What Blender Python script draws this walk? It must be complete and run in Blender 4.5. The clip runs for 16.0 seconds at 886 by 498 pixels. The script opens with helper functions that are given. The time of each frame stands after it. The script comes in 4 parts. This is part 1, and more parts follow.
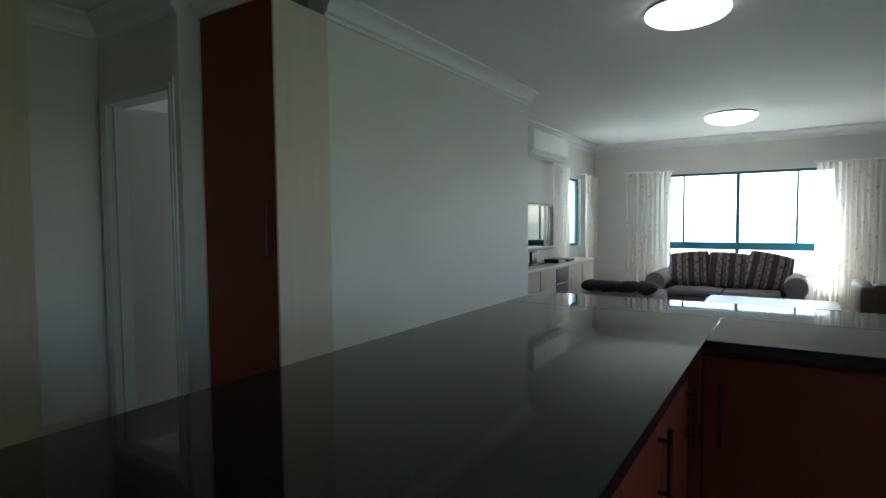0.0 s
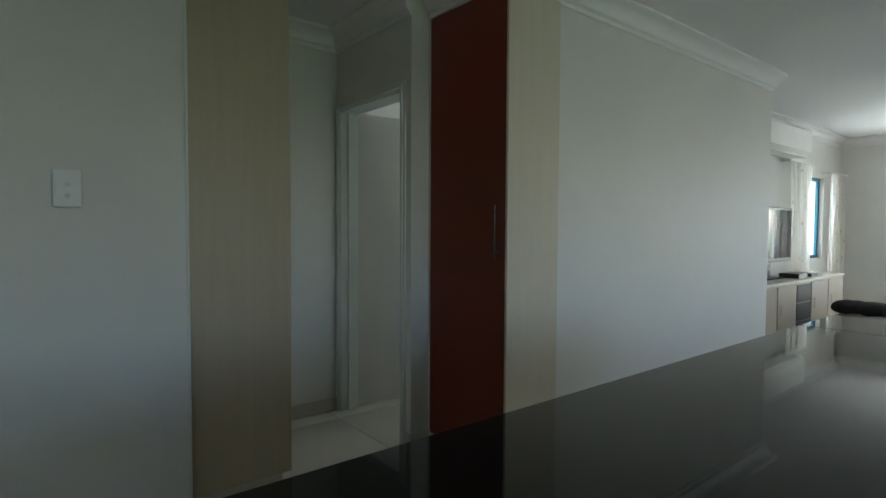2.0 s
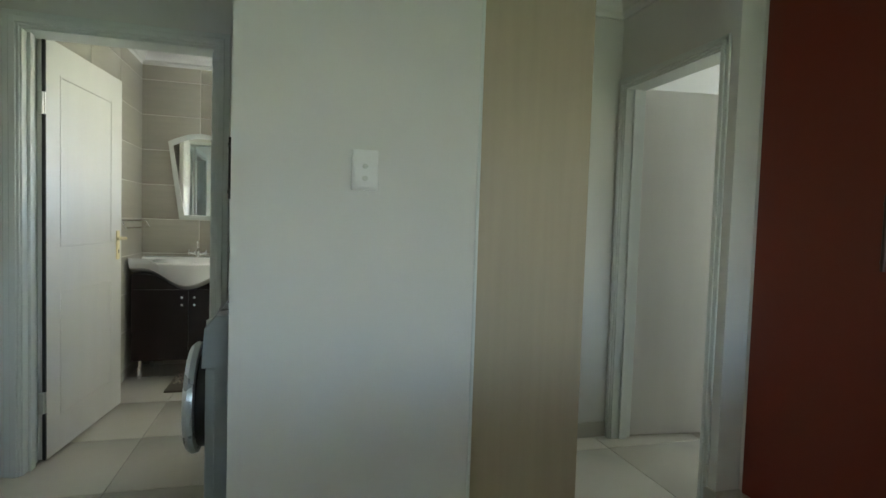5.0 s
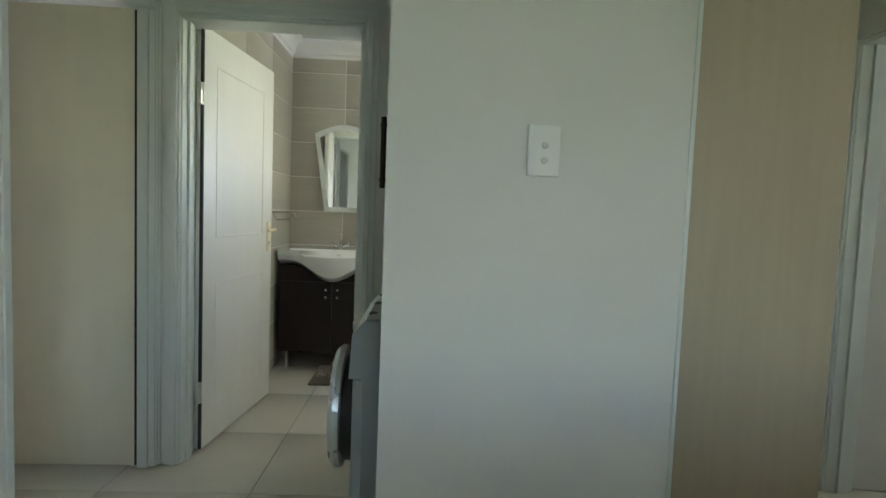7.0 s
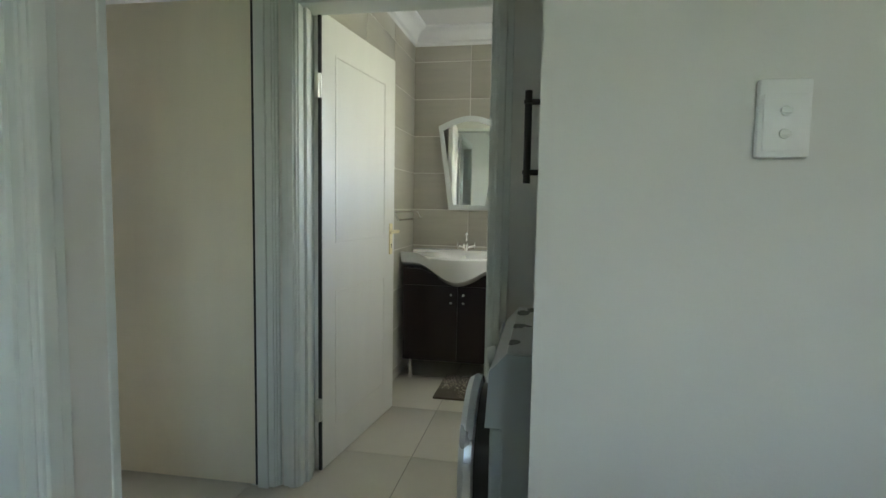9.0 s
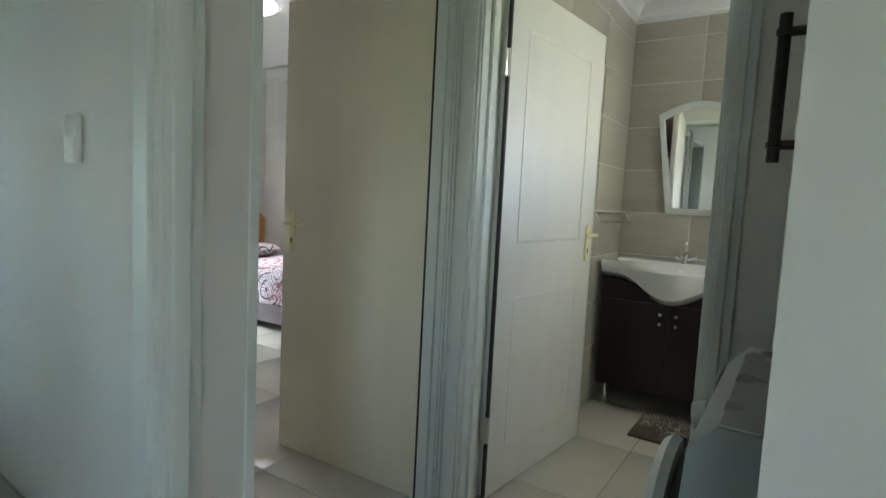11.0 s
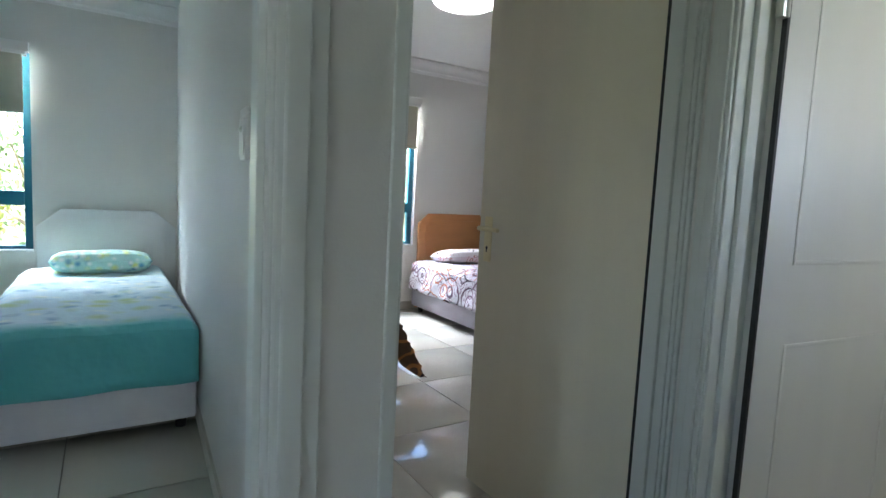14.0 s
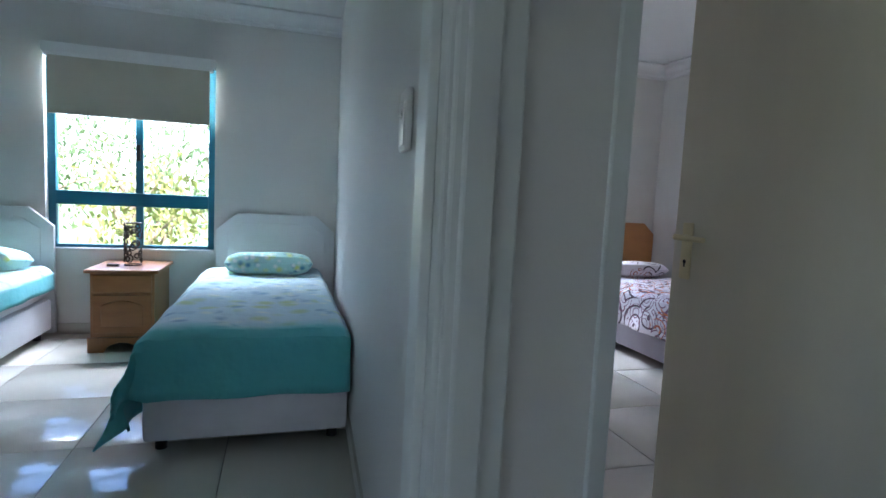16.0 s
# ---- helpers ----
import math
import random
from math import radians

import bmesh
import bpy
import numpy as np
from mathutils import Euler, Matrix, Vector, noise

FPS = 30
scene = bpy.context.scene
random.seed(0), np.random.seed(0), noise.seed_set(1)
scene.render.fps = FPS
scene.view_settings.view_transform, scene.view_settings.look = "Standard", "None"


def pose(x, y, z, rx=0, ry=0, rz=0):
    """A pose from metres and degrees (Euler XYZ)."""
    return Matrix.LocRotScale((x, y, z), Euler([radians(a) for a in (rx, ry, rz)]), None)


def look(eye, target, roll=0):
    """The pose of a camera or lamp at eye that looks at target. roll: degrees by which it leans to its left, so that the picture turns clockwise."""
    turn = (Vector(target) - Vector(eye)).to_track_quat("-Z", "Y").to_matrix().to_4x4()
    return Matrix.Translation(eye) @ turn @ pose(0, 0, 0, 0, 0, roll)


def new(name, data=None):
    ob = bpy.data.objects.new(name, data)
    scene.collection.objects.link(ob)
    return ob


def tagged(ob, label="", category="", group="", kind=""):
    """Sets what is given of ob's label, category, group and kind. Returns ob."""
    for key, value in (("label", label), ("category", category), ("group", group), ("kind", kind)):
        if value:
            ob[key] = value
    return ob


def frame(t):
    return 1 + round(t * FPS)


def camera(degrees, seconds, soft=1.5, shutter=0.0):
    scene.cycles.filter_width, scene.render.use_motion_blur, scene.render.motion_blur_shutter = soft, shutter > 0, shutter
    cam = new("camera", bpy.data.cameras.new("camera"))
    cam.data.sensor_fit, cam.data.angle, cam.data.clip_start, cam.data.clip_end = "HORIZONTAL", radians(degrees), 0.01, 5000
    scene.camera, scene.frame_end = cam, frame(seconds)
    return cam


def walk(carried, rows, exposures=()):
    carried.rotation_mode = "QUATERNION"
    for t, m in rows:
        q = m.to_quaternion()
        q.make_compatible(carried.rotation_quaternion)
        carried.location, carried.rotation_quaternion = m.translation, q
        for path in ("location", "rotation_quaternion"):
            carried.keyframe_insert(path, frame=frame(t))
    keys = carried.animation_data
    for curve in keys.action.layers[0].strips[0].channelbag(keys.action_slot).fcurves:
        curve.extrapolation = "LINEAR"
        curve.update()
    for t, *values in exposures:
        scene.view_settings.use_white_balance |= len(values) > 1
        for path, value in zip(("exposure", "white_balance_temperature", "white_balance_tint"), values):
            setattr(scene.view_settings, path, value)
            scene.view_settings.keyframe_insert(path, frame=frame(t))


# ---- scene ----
cam = camera(78.8, 16.0)
PATH = [
    (0, (1.029, 1.417, 1.24), (-0.046, 3.1, 1.14), -0.5),
    (0.5, (0.985, 1.383, 1.239), (-0.189, 2.999, 1.141), -0.3),
    (1, (0.918, 1.378, 1.242), (-0.381, 2.896, 1.149), -0.0),
    (1.5, (0.792, 1.395, 1.226), (-0.643, 2.786, 1.149), -0.0),
    (2, (0.679, 1.417, 1.224), (-0.878, 2.67, 1.145), 0.3),
    (2.5, (0.571, 1.439, 1.211), (-1.08, 2.565, 1.128), 0.5),
    (3, (0.583, 1.515, 1.197), (-1.192, 2.433, 1.115), 1.2),
    (3.5, (0.476, 1.457, 1.195), (-1.353, 2.261, 1.113), 1.3),
    (4, (0.358, 1.412, 1.189), (-1.505, 2.134, 1.106), 1.5),
    (6.5, (-0.13, 1.303, 1.186), (-2.117, 1.497, 1.07), 2.1),
    (7, (-0.215, 1.275, 1.183), (-2.21, 1.349, 1.052), 2.2),
    (7.5, (-0.364, 1.238, 1.195), (-2.358, 1.188, 1.053), 2.2),
    (8, (-0.495, 1.198, 1.203), (-2.482, 1.033, 1.058), 2.4),
    (8.2, (-0.507, 1.174, 1.208), (-2.492, 0.977, 1.055), 1.8),
    (10.5, (-0.874, 1.226, 1.176), (-2.656, 0.334, 1.009), 3.0),
    (11, (-0.951, 1.183, 1.171), (-2.618, 0.092, 0.995), 2.9),
    (11.5, (-1.018, 1.15, 1.157), (-2.575, -0.095, 0.992), 2.7),
    (12, (-1.062, 1.104, 1.153), (-2.535, -0.239, 0.985), 2.8),
    (12.5, (-1.104, 1.066, 1.165), (-2.5, -0.355, 0.985), 3.0),
    (13, (-1.171, 1.042, 1.16), (-2.468, -0.47, 0.984), 3.1),
    (13.5, (-1.264, 1.007, 1.149), (-2.446, -0.596, 0.97), 2.8),
    (14, (-1.329, 0.98, 1.153), (-2.389, -0.705, 0.964), 2.9),
    (14.5, (-1.346, 0.953, 1.145), (-2.28, -0.805, 0.959), 2.9),
    (15, (-1.346, 0.899, 1.134), (-2.172, -0.914, 0.955), 3.2),
    (15.5, (-1.353, 0.8, 1.138), (-2.056, -1.064, 0.955), 3.3),
    (16, (-1.378, 0.683, 1.125), (-1.958, -1.222, 0.94), 2.9),
]
EXPOSURES = [(0.0, 2.7, 5950, 7), (1.0, 2.85, 6000, 7), (2.0, 3.25, 6150, 9), (3.0, 3.88, 6300, 11), (4.0, 4.2, 6450, 9), (7.0, 4.25, 6600, 8), (10.5, 4.15, 6500, 8), (13.0, 4.02, 6250, 12), (14.5, 3.68, 6000, 14), (16.0, 3.33, 5650, 17)]
walk(cam, [(t, look(eye, target, roll)) for t, eye, target, roll in PATH], EXPOSURES)

# ---- world and sun ----
SUN_EL, SUN_AZ = radians(58), radians(-20)
world = bpy.data.worlds.new("daylight")
scene.world = world
world.use_nodes = True
wn = world.node_tree.nodes
sky = wn.new("ShaderNodeTexSky")
sky.sky_type = 'NISHITA'
sky.sun_disc = False
sky.sun_elevation, sky.sun_rotation = SUN_EL, SUN_AZ
world.node_tree.links.new(sky.outputs[0], wn["Background"].inputs[0])
wn["Background"].inputs[1].default_value = 0.15
sun_data = bpy.data.lights.new("sun", 'SUN')
sun_data.energy, sun_data.angle, sun_data.color = 4.0, radians(0.5), (1.0, 0.95, 0.87)
sun = new("sun", sun_data)
sun_from = Vector((math.sin(SUN_AZ) * math.cos(SUN_EL), math.cos(SUN_AZ) * math.cos(SUN_EL), math.sin(SUN_EL)))
sun.matrix_world = look(sun_from * 50, (0, 0, 0))


def window_light(name, at, toward, sx, sz, watts, color=(0.9, 0.96, 1.0)):
    """Area lamp standing in for sky light at or near a window."""
    d = bpy.data.lights.new(name, 'AREA')
    d.shape, d.size, d.size_y, d.energy, d.color = 'RECTANGLE', sx, sz, watts, color
    o = new(name, d)
    o.matrix_world = look(at, toward)
    return o


window_light("living_window_light", (0.5, 10.72, 1.2), (0.5, 0, 1.1), 2.1, 1.5, 3.2)
# lamp added in an unseen opening to brighten the bathroom
window_light("bathroom_fill_light", (-3.75, 2.12, 1.75), (-3.75, 0, 1.2), 0.9, 0.7, 0.42, (1.0, 0.97, 0.9))
# added out of view so the open hall door leaf is lit
window_light("hall_room_fill_light", (-2.5, 5.97, 1.5), (-2.5, 0, 1.2), 1.2, 1.0, 0.8)
window_light("side_window_light", (-1.98, 9.4, 1.4), (5, 9.4, 1.3), 0.9, 1.0, 1.5)
# greenish lamp added east of the kitchen, aimed at switch wall and doors
window_light("kitchen_fill_light", (3.72, 3.0, 1.6), (-5, 0.6, 1.2), 1.6, 1.0, 0.7, (0.86, 1.0, 0.9))
# fill lamps hung outside above both windows, out of view, tilted inward
window_light("twin_room_sky_fill", (-0.33, -4.22, 2.3), (-0.2, -1.2, 0.9), 1.1, 0.6, 20)
window_light("bedroom_sky_fill", (-3.54, -4.22, 2.3), (-3.2, -1.2, 0.9), 0.9, 0.6, 20)


# ---- materials ----
def mat(name, color, rough=0.6, metal=0.0, var=0.06, scale=6.0, bump=0.05, bscale=90.0, spec=0.5, coat=0.0, stretch=(1, 1, 1), piece=0.0):
    m = bpy.data.materials.new(name)
    m.use_nodes = True
    n, l = m.node_tree.nodes, m.node_tree.links
    b = n["Principled BSDF"]
    b.inputs["Roughness"].default_value = rough
    b.inputs["Metallic"].default_value = metal
    b.inputs["Specular IOR Level"].default_value = spec
    b.inputs["Coat Weight"].default_value = coat
    tc = n.new("ShaderNodeTexCoord")
    mp = n.new("ShaderNodeMapping")
    mp.inputs["Scale"].default_value = stretch
    l.new(tc.outputs["Object"], mp.inputs[0])
    a = n.new("ShaderNodeTexNoise")
    a.inputs["Scale"].default_value, a.inputs["Detail"].default_value = scale, 5
    l.new(mp.outputs[0], a.inputs["Vector"])
    f = n.new("ShaderNodeTexNoise")
    f.inputs["Scale"].default_value, f.inputs["Detail"].default_value = bscale, 3
    l.new(mp.outputs[0], f.inputs["Vector"])
    mul = n.new("ShaderNodeMath")
    mul.operation = 'MULTIPLY_ADD'
    l.new(a.outputs[0], mul.inputs[0])
    mul.inputs[1].default_value, mul.inputs[2].default_value = var * 4, 1 - var * 2
    last = mul
    if piece:
        oi = n.new("ShaderNodeObjectInfo")
        m2 = n.new("ShaderNodeMath")
        m2.operation = 'MULTIPLY_ADD'
        l.new(oi.outputs["Random"], m2.inputs[0])
        m2.inputs[1].default_value = piece
        l.new(mul.outputs[0], m2.inputs[2])
        last = m2
    hs = n.new("ShaderNodeMix")
    hs.data_type, hs.blend_type = 'RGBA', 'MULTIPLY'
    hs.inputs["Factor"].default_value = 1.0
    hs.inputs[6].default_value = (*color, 1)
    l.new(last.outputs[0], hs.inputs[7])
    l.new(hs.outputs[2], b.inputs["Base Color"])
    ra = n.new("ShaderNodeMath")
    ra.operation = 'MULTIPLY_ADD'
    l.new(a.outputs[0], ra.inputs[0])
    ra.inputs[1].default_value, ra.inputs[2].default_value = 0.25 * rough, rough * 0.87
    l.new(ra.outputs[0], b.inputs["Roughness"])
    bp = n.new("ShaderNodeBump")
    bp.inputs["Strength"].default_value, bp.inputs["Distance"].default_value = bump, 0.004
    l.new(f.outputs[0], bp.inputs["Height"])
    l.new(bp.outputs[0], b.inputs["Normal"])
    return m


def glow(name, color, strength):
    m = bpy.data.materials.new(name)
    m.use_nodes = True
    b = m.node_tree.nodes["Principled BSDF"]
    b.inputs["Base Color"].default_value = (0.9, 0.9, 0.9, 1)
    b.inputs["Emission Color"].default_value = (*color, 1)
    b.inputs["Emission Strength"].default_value = strength
    return m


def glass_mat(name, tint=(1, 1, 1)):
    m = bpy.data.materials.new(name)
    m.use_nodes = True
    b = m.node_tree.nodes["Principled BSDF"]
    b.inputs["Base Color"].default_value = (*tint, 1)
    b.inputs["Roughness"].default_value = 0.0
    b.inputs["Transmission Weight"].default_value = 1.0
    b.inputs["IOR"].default_value = 1.45
    return m


def pattern_mat(name, ground, colors, scale, ring, rough=0.85, border=None):
    """Printed cotton: rings and blotches of several colours over a ground; border: (axis, from, to, colour)."""
    m = bpy.data.materials.new(name)
    m.use_nodes = True
    n, l = m.node_tree.nodes, m.node_tree.links
    b = n["Principled BSDF"]
    b.inputs["Roughness"].default_value = rough
    b.inputs["Sheen Weight"].default_value = 0.15
    tc = n.new("ShaderNodeTexCoord")
    last = None
    col = n.new("ShaderNodeRGB")
    col.outputs[0].default_value = (*ground, 1)
    last = col.outputs[0]
    for i, c in enumerate(colors):
        mp = n.new("ShaderNodeMapping")
        mp.inputs["Location"].default_value = (3.1 * i, 1.7 * i, 0.9 * i)
        l.new(tc.outputs["Object"], mp.inputs[0])
        v = n.new("ShaderNodeTexVoronoi")
        v.inputs["Scale"].default_value = scale * (1 + 0.25 * i)
        v.inputs["Randomness"].default_value = 0.8
        l.new(mp.outputs[0], v.inputs["Vector"])
        w = n.new("ShaderNodeMath")
        if ring:
            w.operation = 'SINE'
            k = n.new("ShaderNodeMath")
            k.operation = 'MULTIPLY'
            k.inputs[1].default_value = ring * (1 + 0.3 * i)
            l.new(v.outputs["Distance"], k.inputs[0])
            l.new(k.outputs[0], w.inputs[0])
        else:
            w.operation = 'SUBTRACT'
            w.inputs[0].default_value = 0.62
            l.new(v.outputs["Distance"], w.inputs[1])
        rp = n.new("ShaderNodeValToRGB")
        rp.color_ramp.elements[0].position = 0.72 if ring else 0.2
        rp.color_ramp.elements[1].position = 0.78 if ring else 0.5
        l.new(w.outputs[0], rp.inputs[0])
        mask = n.new("ShaderNodeTexNoise")
        mask.inputs["Scale"].default_value = 3.0 + i
        l.new(mp.outputs[0], mask.inputs["Vector"])
        mr = n.new("ShaderNodeValToRGB")
        mr.color_ramp.elements[0].position, mr.color_ramp.elements[1].position = 0.46, 0.5
        l.new(mask.outputs[0], mr.inputs[0])
        mm = n.new("ShaderNodeMath")
        mm.operation = 'MULTIPLY'
        l.new(rp.outputs[0], mm.inputs[0])
        l.new(mr.outputs[0], mm.inputs[1])
        mx = n.new("ShaderNodeMix")
        mx.data_type = 'RGBA'
        l.new(mm.outputs[0], mx.inputs["Factor"])
        l.new(last, mx.inputs[6])
        mx.inputs[7].default_value = (*c, 1)
        last = mx.outputs[2]
    if border:
        sp = n.new("ShaderNodeSeparateXYZ")
        l.new(tc.outputs["Object"], sp.inputs[0])
        for axis, lo, hi, c in border:
            mr = n.new("ShaderNodeMapRange")
            mr.inputs["From Min"].default_value, mr.inputs["From Max"].default_value = lo, hi
            l.new(sp.outputs[axis], mr.inputs[0])
            mx = n.new("ShaderNodeMix")
            mx.data_type = 'RGBA'
            l.new(mr.outputs[0], mx.inputs["Factor"])
            l.new(last, mx.inputs[6])
            mx.inputs[7].default_value = (*c, 1)
            last = mx.outputs[2]
    l.new(last, b.inputs["Base Color"])
    f = n.new("ShaderNodeTexNoise")
    f.inputs["Scale"].default_value = 14
    l.new(tc.outputs["Object"], f.inputs["Vector"])
    bp = n.new("ShaderNodeBump")
    bp.inputs["Strength"].default_value, bp.inputs["Distance"].default_value = 0.35, 0.02
    l.new(f.outputs[0], bp.inputs["Height"])
    l.new(bp.outputs[0], b.inputs["Normal"])
    return m


def stripe_mat(name):
    """Upholstery weave: broad plum, charcoal and sand stripes, with scrolls on the sand ones."""
    m = bpy.data.materials.new(name)
    m.use_nodes = True
    n, l = m.node_tree.nodes, m.node_tree.links
    b = n["Principled BSDF"]
    b.inputs["Roughness"].default_value = 0.9
    tc = n.new("ShaderNodeTexCoord")
    sp = n.new("ShaderNodeSeparateXYZ")
    l.new(tc.outputs["Object"], sp.inputs[0])
    k = n.new("ShaderNodeMath")
    k.operation = 'MULTIPLY'
    k.inputs[1].default_value = 4.6
    l.new(sp.outputs[0], k.inputs[0])
    f = n.new("ShaderNodeMath")
    f.operation = 'FRACT'
    l.new(k.outputs[0], f.inputs[0])
    rp = n.new("ShaderNodeValToRGB")
    rp.color_ramp.interpolation = 'CONSTANT'
    e = rp.color_ramp.elements
    e[0].position, e[0].color = 0.0, (0.075, 0.04, 0.06, 1)
    e[1].position, e[1].color = 0.34, (0.30, 0.24, 0.20, 1)
    for at, c in ((0.62, (0.03, 0.028, 0.032, 1)), (0.70, (0.17, 0.13, 0.13, 1)), (0.88, (0.33, 0.28, 0.24, 1))):
        q = e.new(at)
        q.color = c
    l.new(f.outputs[0], rp.inputs[0])
    v = n.new("ShaderNodeTexVoronoi")
    v.inputs["Scale"].default_value, v.inputs["Randomness"].default_value = 9.2, 0.2
    l.new(tc.outputs["Object"], v.inputs["Vector"])
    w = n.new("ShaderNodeMath")
    w.operation = 'SINE'
    k2 = n.new("ShaderNodeMath")
    k2.operation = 'MULTIPLY'
    k2.inputs[1].default_value = 22
    l.new(v.outputs["Distance"], k2.inputs[0])
    l.new(k2.outputs[0], w.inputs[0])
    th = n.new("ShaderNodeMath")
    th.operation = 'GREATER_THAN'
    th.inputs[1].default_value = 0.55
    l.new(w.outputs[0], th.inputs[0])
    fac = n.new("ShaderNodeMath")
    fac.operation = 'MULTIPLY'
    fac.inputs[1].default_value = 0.7
    l.new(th.outputs[0], fac.inputs[0])
    mx = n.new("ShaderNodeMix")
    mx.data_type = 'RGBA'
    l.new(fac.outputs[0], mx.inputs["Factor"])
    l.new(rp.outputs[0], mx.inputs[6])
    mx.inputs[7].default_value = (0.06, 0.04, 0.05, 1)
    l.new(mx.outputs[2], b.inputs["Base Color"])
    g = n.new("ShaderNodeTexNoise")
    g.inputs["Scale"].default_value = 160
    l.new(tc.outputs["Object"], g.inputs["Vector"])
    bp = n.new("ShaderNodeBump")
    bp.inputs["Strength"].default_value, bp.inputs["Distance"].default_value = 0.3, 0.004
    l.new(g.outputs[0], bp.inputs["Height"])
    l.new(bp.outputs[0], b.inputs["Normal"])
    return m


def sheer_mat(name):
    m = bpy.data.materials.new(name)
    m.use_nodes = True
    n, l = m.node_tree.nodes, m.node_tree.links
    out = n["Material Output"]
    n.remove(n["Principled BSDF"])
    tc = n.new("ShaderNodeTexCoord")
    v = n.new("ShaderNodeTexVoronoi")
    v.inputs["Scale"].default_value = 9
    l.new(tc.outputs["Object"], v.inputs["Vector"])
    rp = n.new("ShaderNodeValToRGB")
    rp.color_ramp.elements[0].position, rp.color_ramp.elements[1].position = 0.14, 0.22
    rp.color_ramp.elements[0].color = (0.70, 0.66, 0.55, 1)
    rp.color_ramp.elements[1].color = (0.92, 0.91, 0.87, 1)
    l.new(v.outputs["Distance"], rp.inputs[0])
    d, t, p = n.new("ShaderNodeBsdfDiffuse"), n.new("ShaderNodeBsdfTranslucent"), n.new("ShaderNodeBsdfTransparent")
    l.new(rp.outputs[0], d.inputs[0])
    l.new(rp.outputs[0], t.inputs[0])
    a, b = n.new("ShaderNodeMixShader"), n.new("ShaderNodeMixShader")
    a.inputs[0].default_value, b.inputs[0].default_value = 0.75, 0.3
    l.new(d.outputs[0], a.inputs[1])
    l.new(t.outputs[0], a.inputs[2])
    l.new(a.outputs[0], b.inputs[1])
    l.new(p.outputs[0], b.inputs[2])
    l.new(b.outputs[0], out.inputs[0])
    return m


M_WALL = mat("wall_paint", (0.70, 0.69, 0.655), 0.58, var=0.03, scale=1.6, bump=0.14, bscale=130, spec=0.32)
M_CEIL = mat("ceiling_paint", (0.78, 0.78, 0.77), 0.75, var=0.02, scale=1.5, bump=0.06)
M_TRIM = mat("gloss_trim_paint", (0.68, 0.71, 0.68), 0.36, var=0.015, scale=4, bump=0.02, bscale=60)
M_DOORW = mat("door_paint_white", (0.76, 0.745, 0.715), 0.42, var=0.03, scale=2.5, bump=0.05, bscale=50, stretch=(3, 3, 0.5))
M_DOORC = mat("door_paint_cream", (0.79, 0.73, 0.59), 0.42, var=0.035, scale=2.5, bump=0.06, bscale=50, stretch=(3, 3, 0.5))
M_TILE = mat("floor_tile", (0.62, 0.59, 0.52), 0.13, var=0.03, scale=5, bump=0.02, bscale=30, piece=0.03)
M_GROUT = mat("grout", (0.30, 0.28, 0.25), 0.85, var=0.08, scale=20)
M_SCREED = mat("floor_screed", (0.33, 0.31, 0.28), 0.6)
M_WTILE = mat("bath_wall_tile", (0.43, 0.405, 0.345), 0.3, var=0.06, scale=5, bump=0.05, bscale=40, stretch=(1, 0.6, 5), piece=0.03)
M_WGROUT = mat("white_grout", (0.72, 0.70, 0.66), 0.8, var=0.04)
M_SKIRT = mat("skirting_tile", (0.50, 0.47, 0.41), 0.3, var=0.05)
M_GRANITE = mat("black_granite", (0.011, 0.011, 0.012), 0.035, var=0.2, scale=140, bump=0.0, spec=0.36)
M_RED = mat("red_cabinet_gloss", (0.17, 0.028, 0.013), 0.42, var=0.01, scale=1.0, bump=0.0, spec=0.35)
M_BEECH = mat("pale_wood_laminate", (0.42, 0.35, 0.245), 0.45, var=0.04, scale=5, bump=0.04, bscale=60, stretch=(7, 7, 0.35))
M_PANEL = mat("cream_panel", (0.60, 0.54, 0.43), 0.42, var=0.04, scale=4, stretch=(5, 5, 0.4))
M_PALE = mat("pale_cabinet", (0.66, 0.67, 0.62), 0.35, var=0.03)
M_DARK = mat("dark_metal", (0.035, 0.030, 0.027), 0.35, metal=0.7)
M_BRONZE = mat("bronze_handle", (0.045, 0.02, 0.016), 0.35, metal=0.3)
M_CHROME = mat("chrome", (0.85, 0.85, 0.86), 0.08, metal=1.0, var=0.01)
M_STEEL = mat("hinge_steel", (0.62, 0.62, 0.58), 0.35, metal=0.7)
M_IVORY = mat("ivory_plastic", (0.85, 0.75, 0.48), 0.3, var=0.02)
M_WPLAS = mat("white_plastic", (0.82, 0.82, 0.80), 0.3, var=0.02)
M_SILVER = mat("silver_appliance", (0.34, 0.37, 0.38), 0.48, metal=0.2, var=0.03)
M_SILVERL = mat("light_silver", (0.60, 0.62, 0.63), 0.28, metal=0.5, var=0.02)
M_BLACK = mat("black_plastic", (0.015, 0.015, 0.017), 0.3, var=0.05)
M_CERAM = mat("ceramic_white", (0.84, 0.84, 0.83), 0.1, var=0.01, coat=0.4)
M_WENGE = mat("dark_wenge_gloss", (0.013, 0.005, 0.005), 0.3, var=0.15, scale=4, stretch=(6, 6, 0.5))
M_TEAL = mat("teal_aluminium", (0.012, 0.13, 0.19), 0.38, var=0.05)
M_PINE = mat("honey_pine", (0.30, 0.125, 0.04), 0.38, var=0.14, scale=5, stretch=(1.2, 5, 5), bump=0.05)
M_ORANGE = mat("orange_beech", (0.50, 0.22, 0.075), 0.4, var=0.08, scale=4, stretch=(1, 4, 4))
M_HEADW = mat("white_headboard", (0.74, 0.76, 0.76), 0.35, var=0.02)
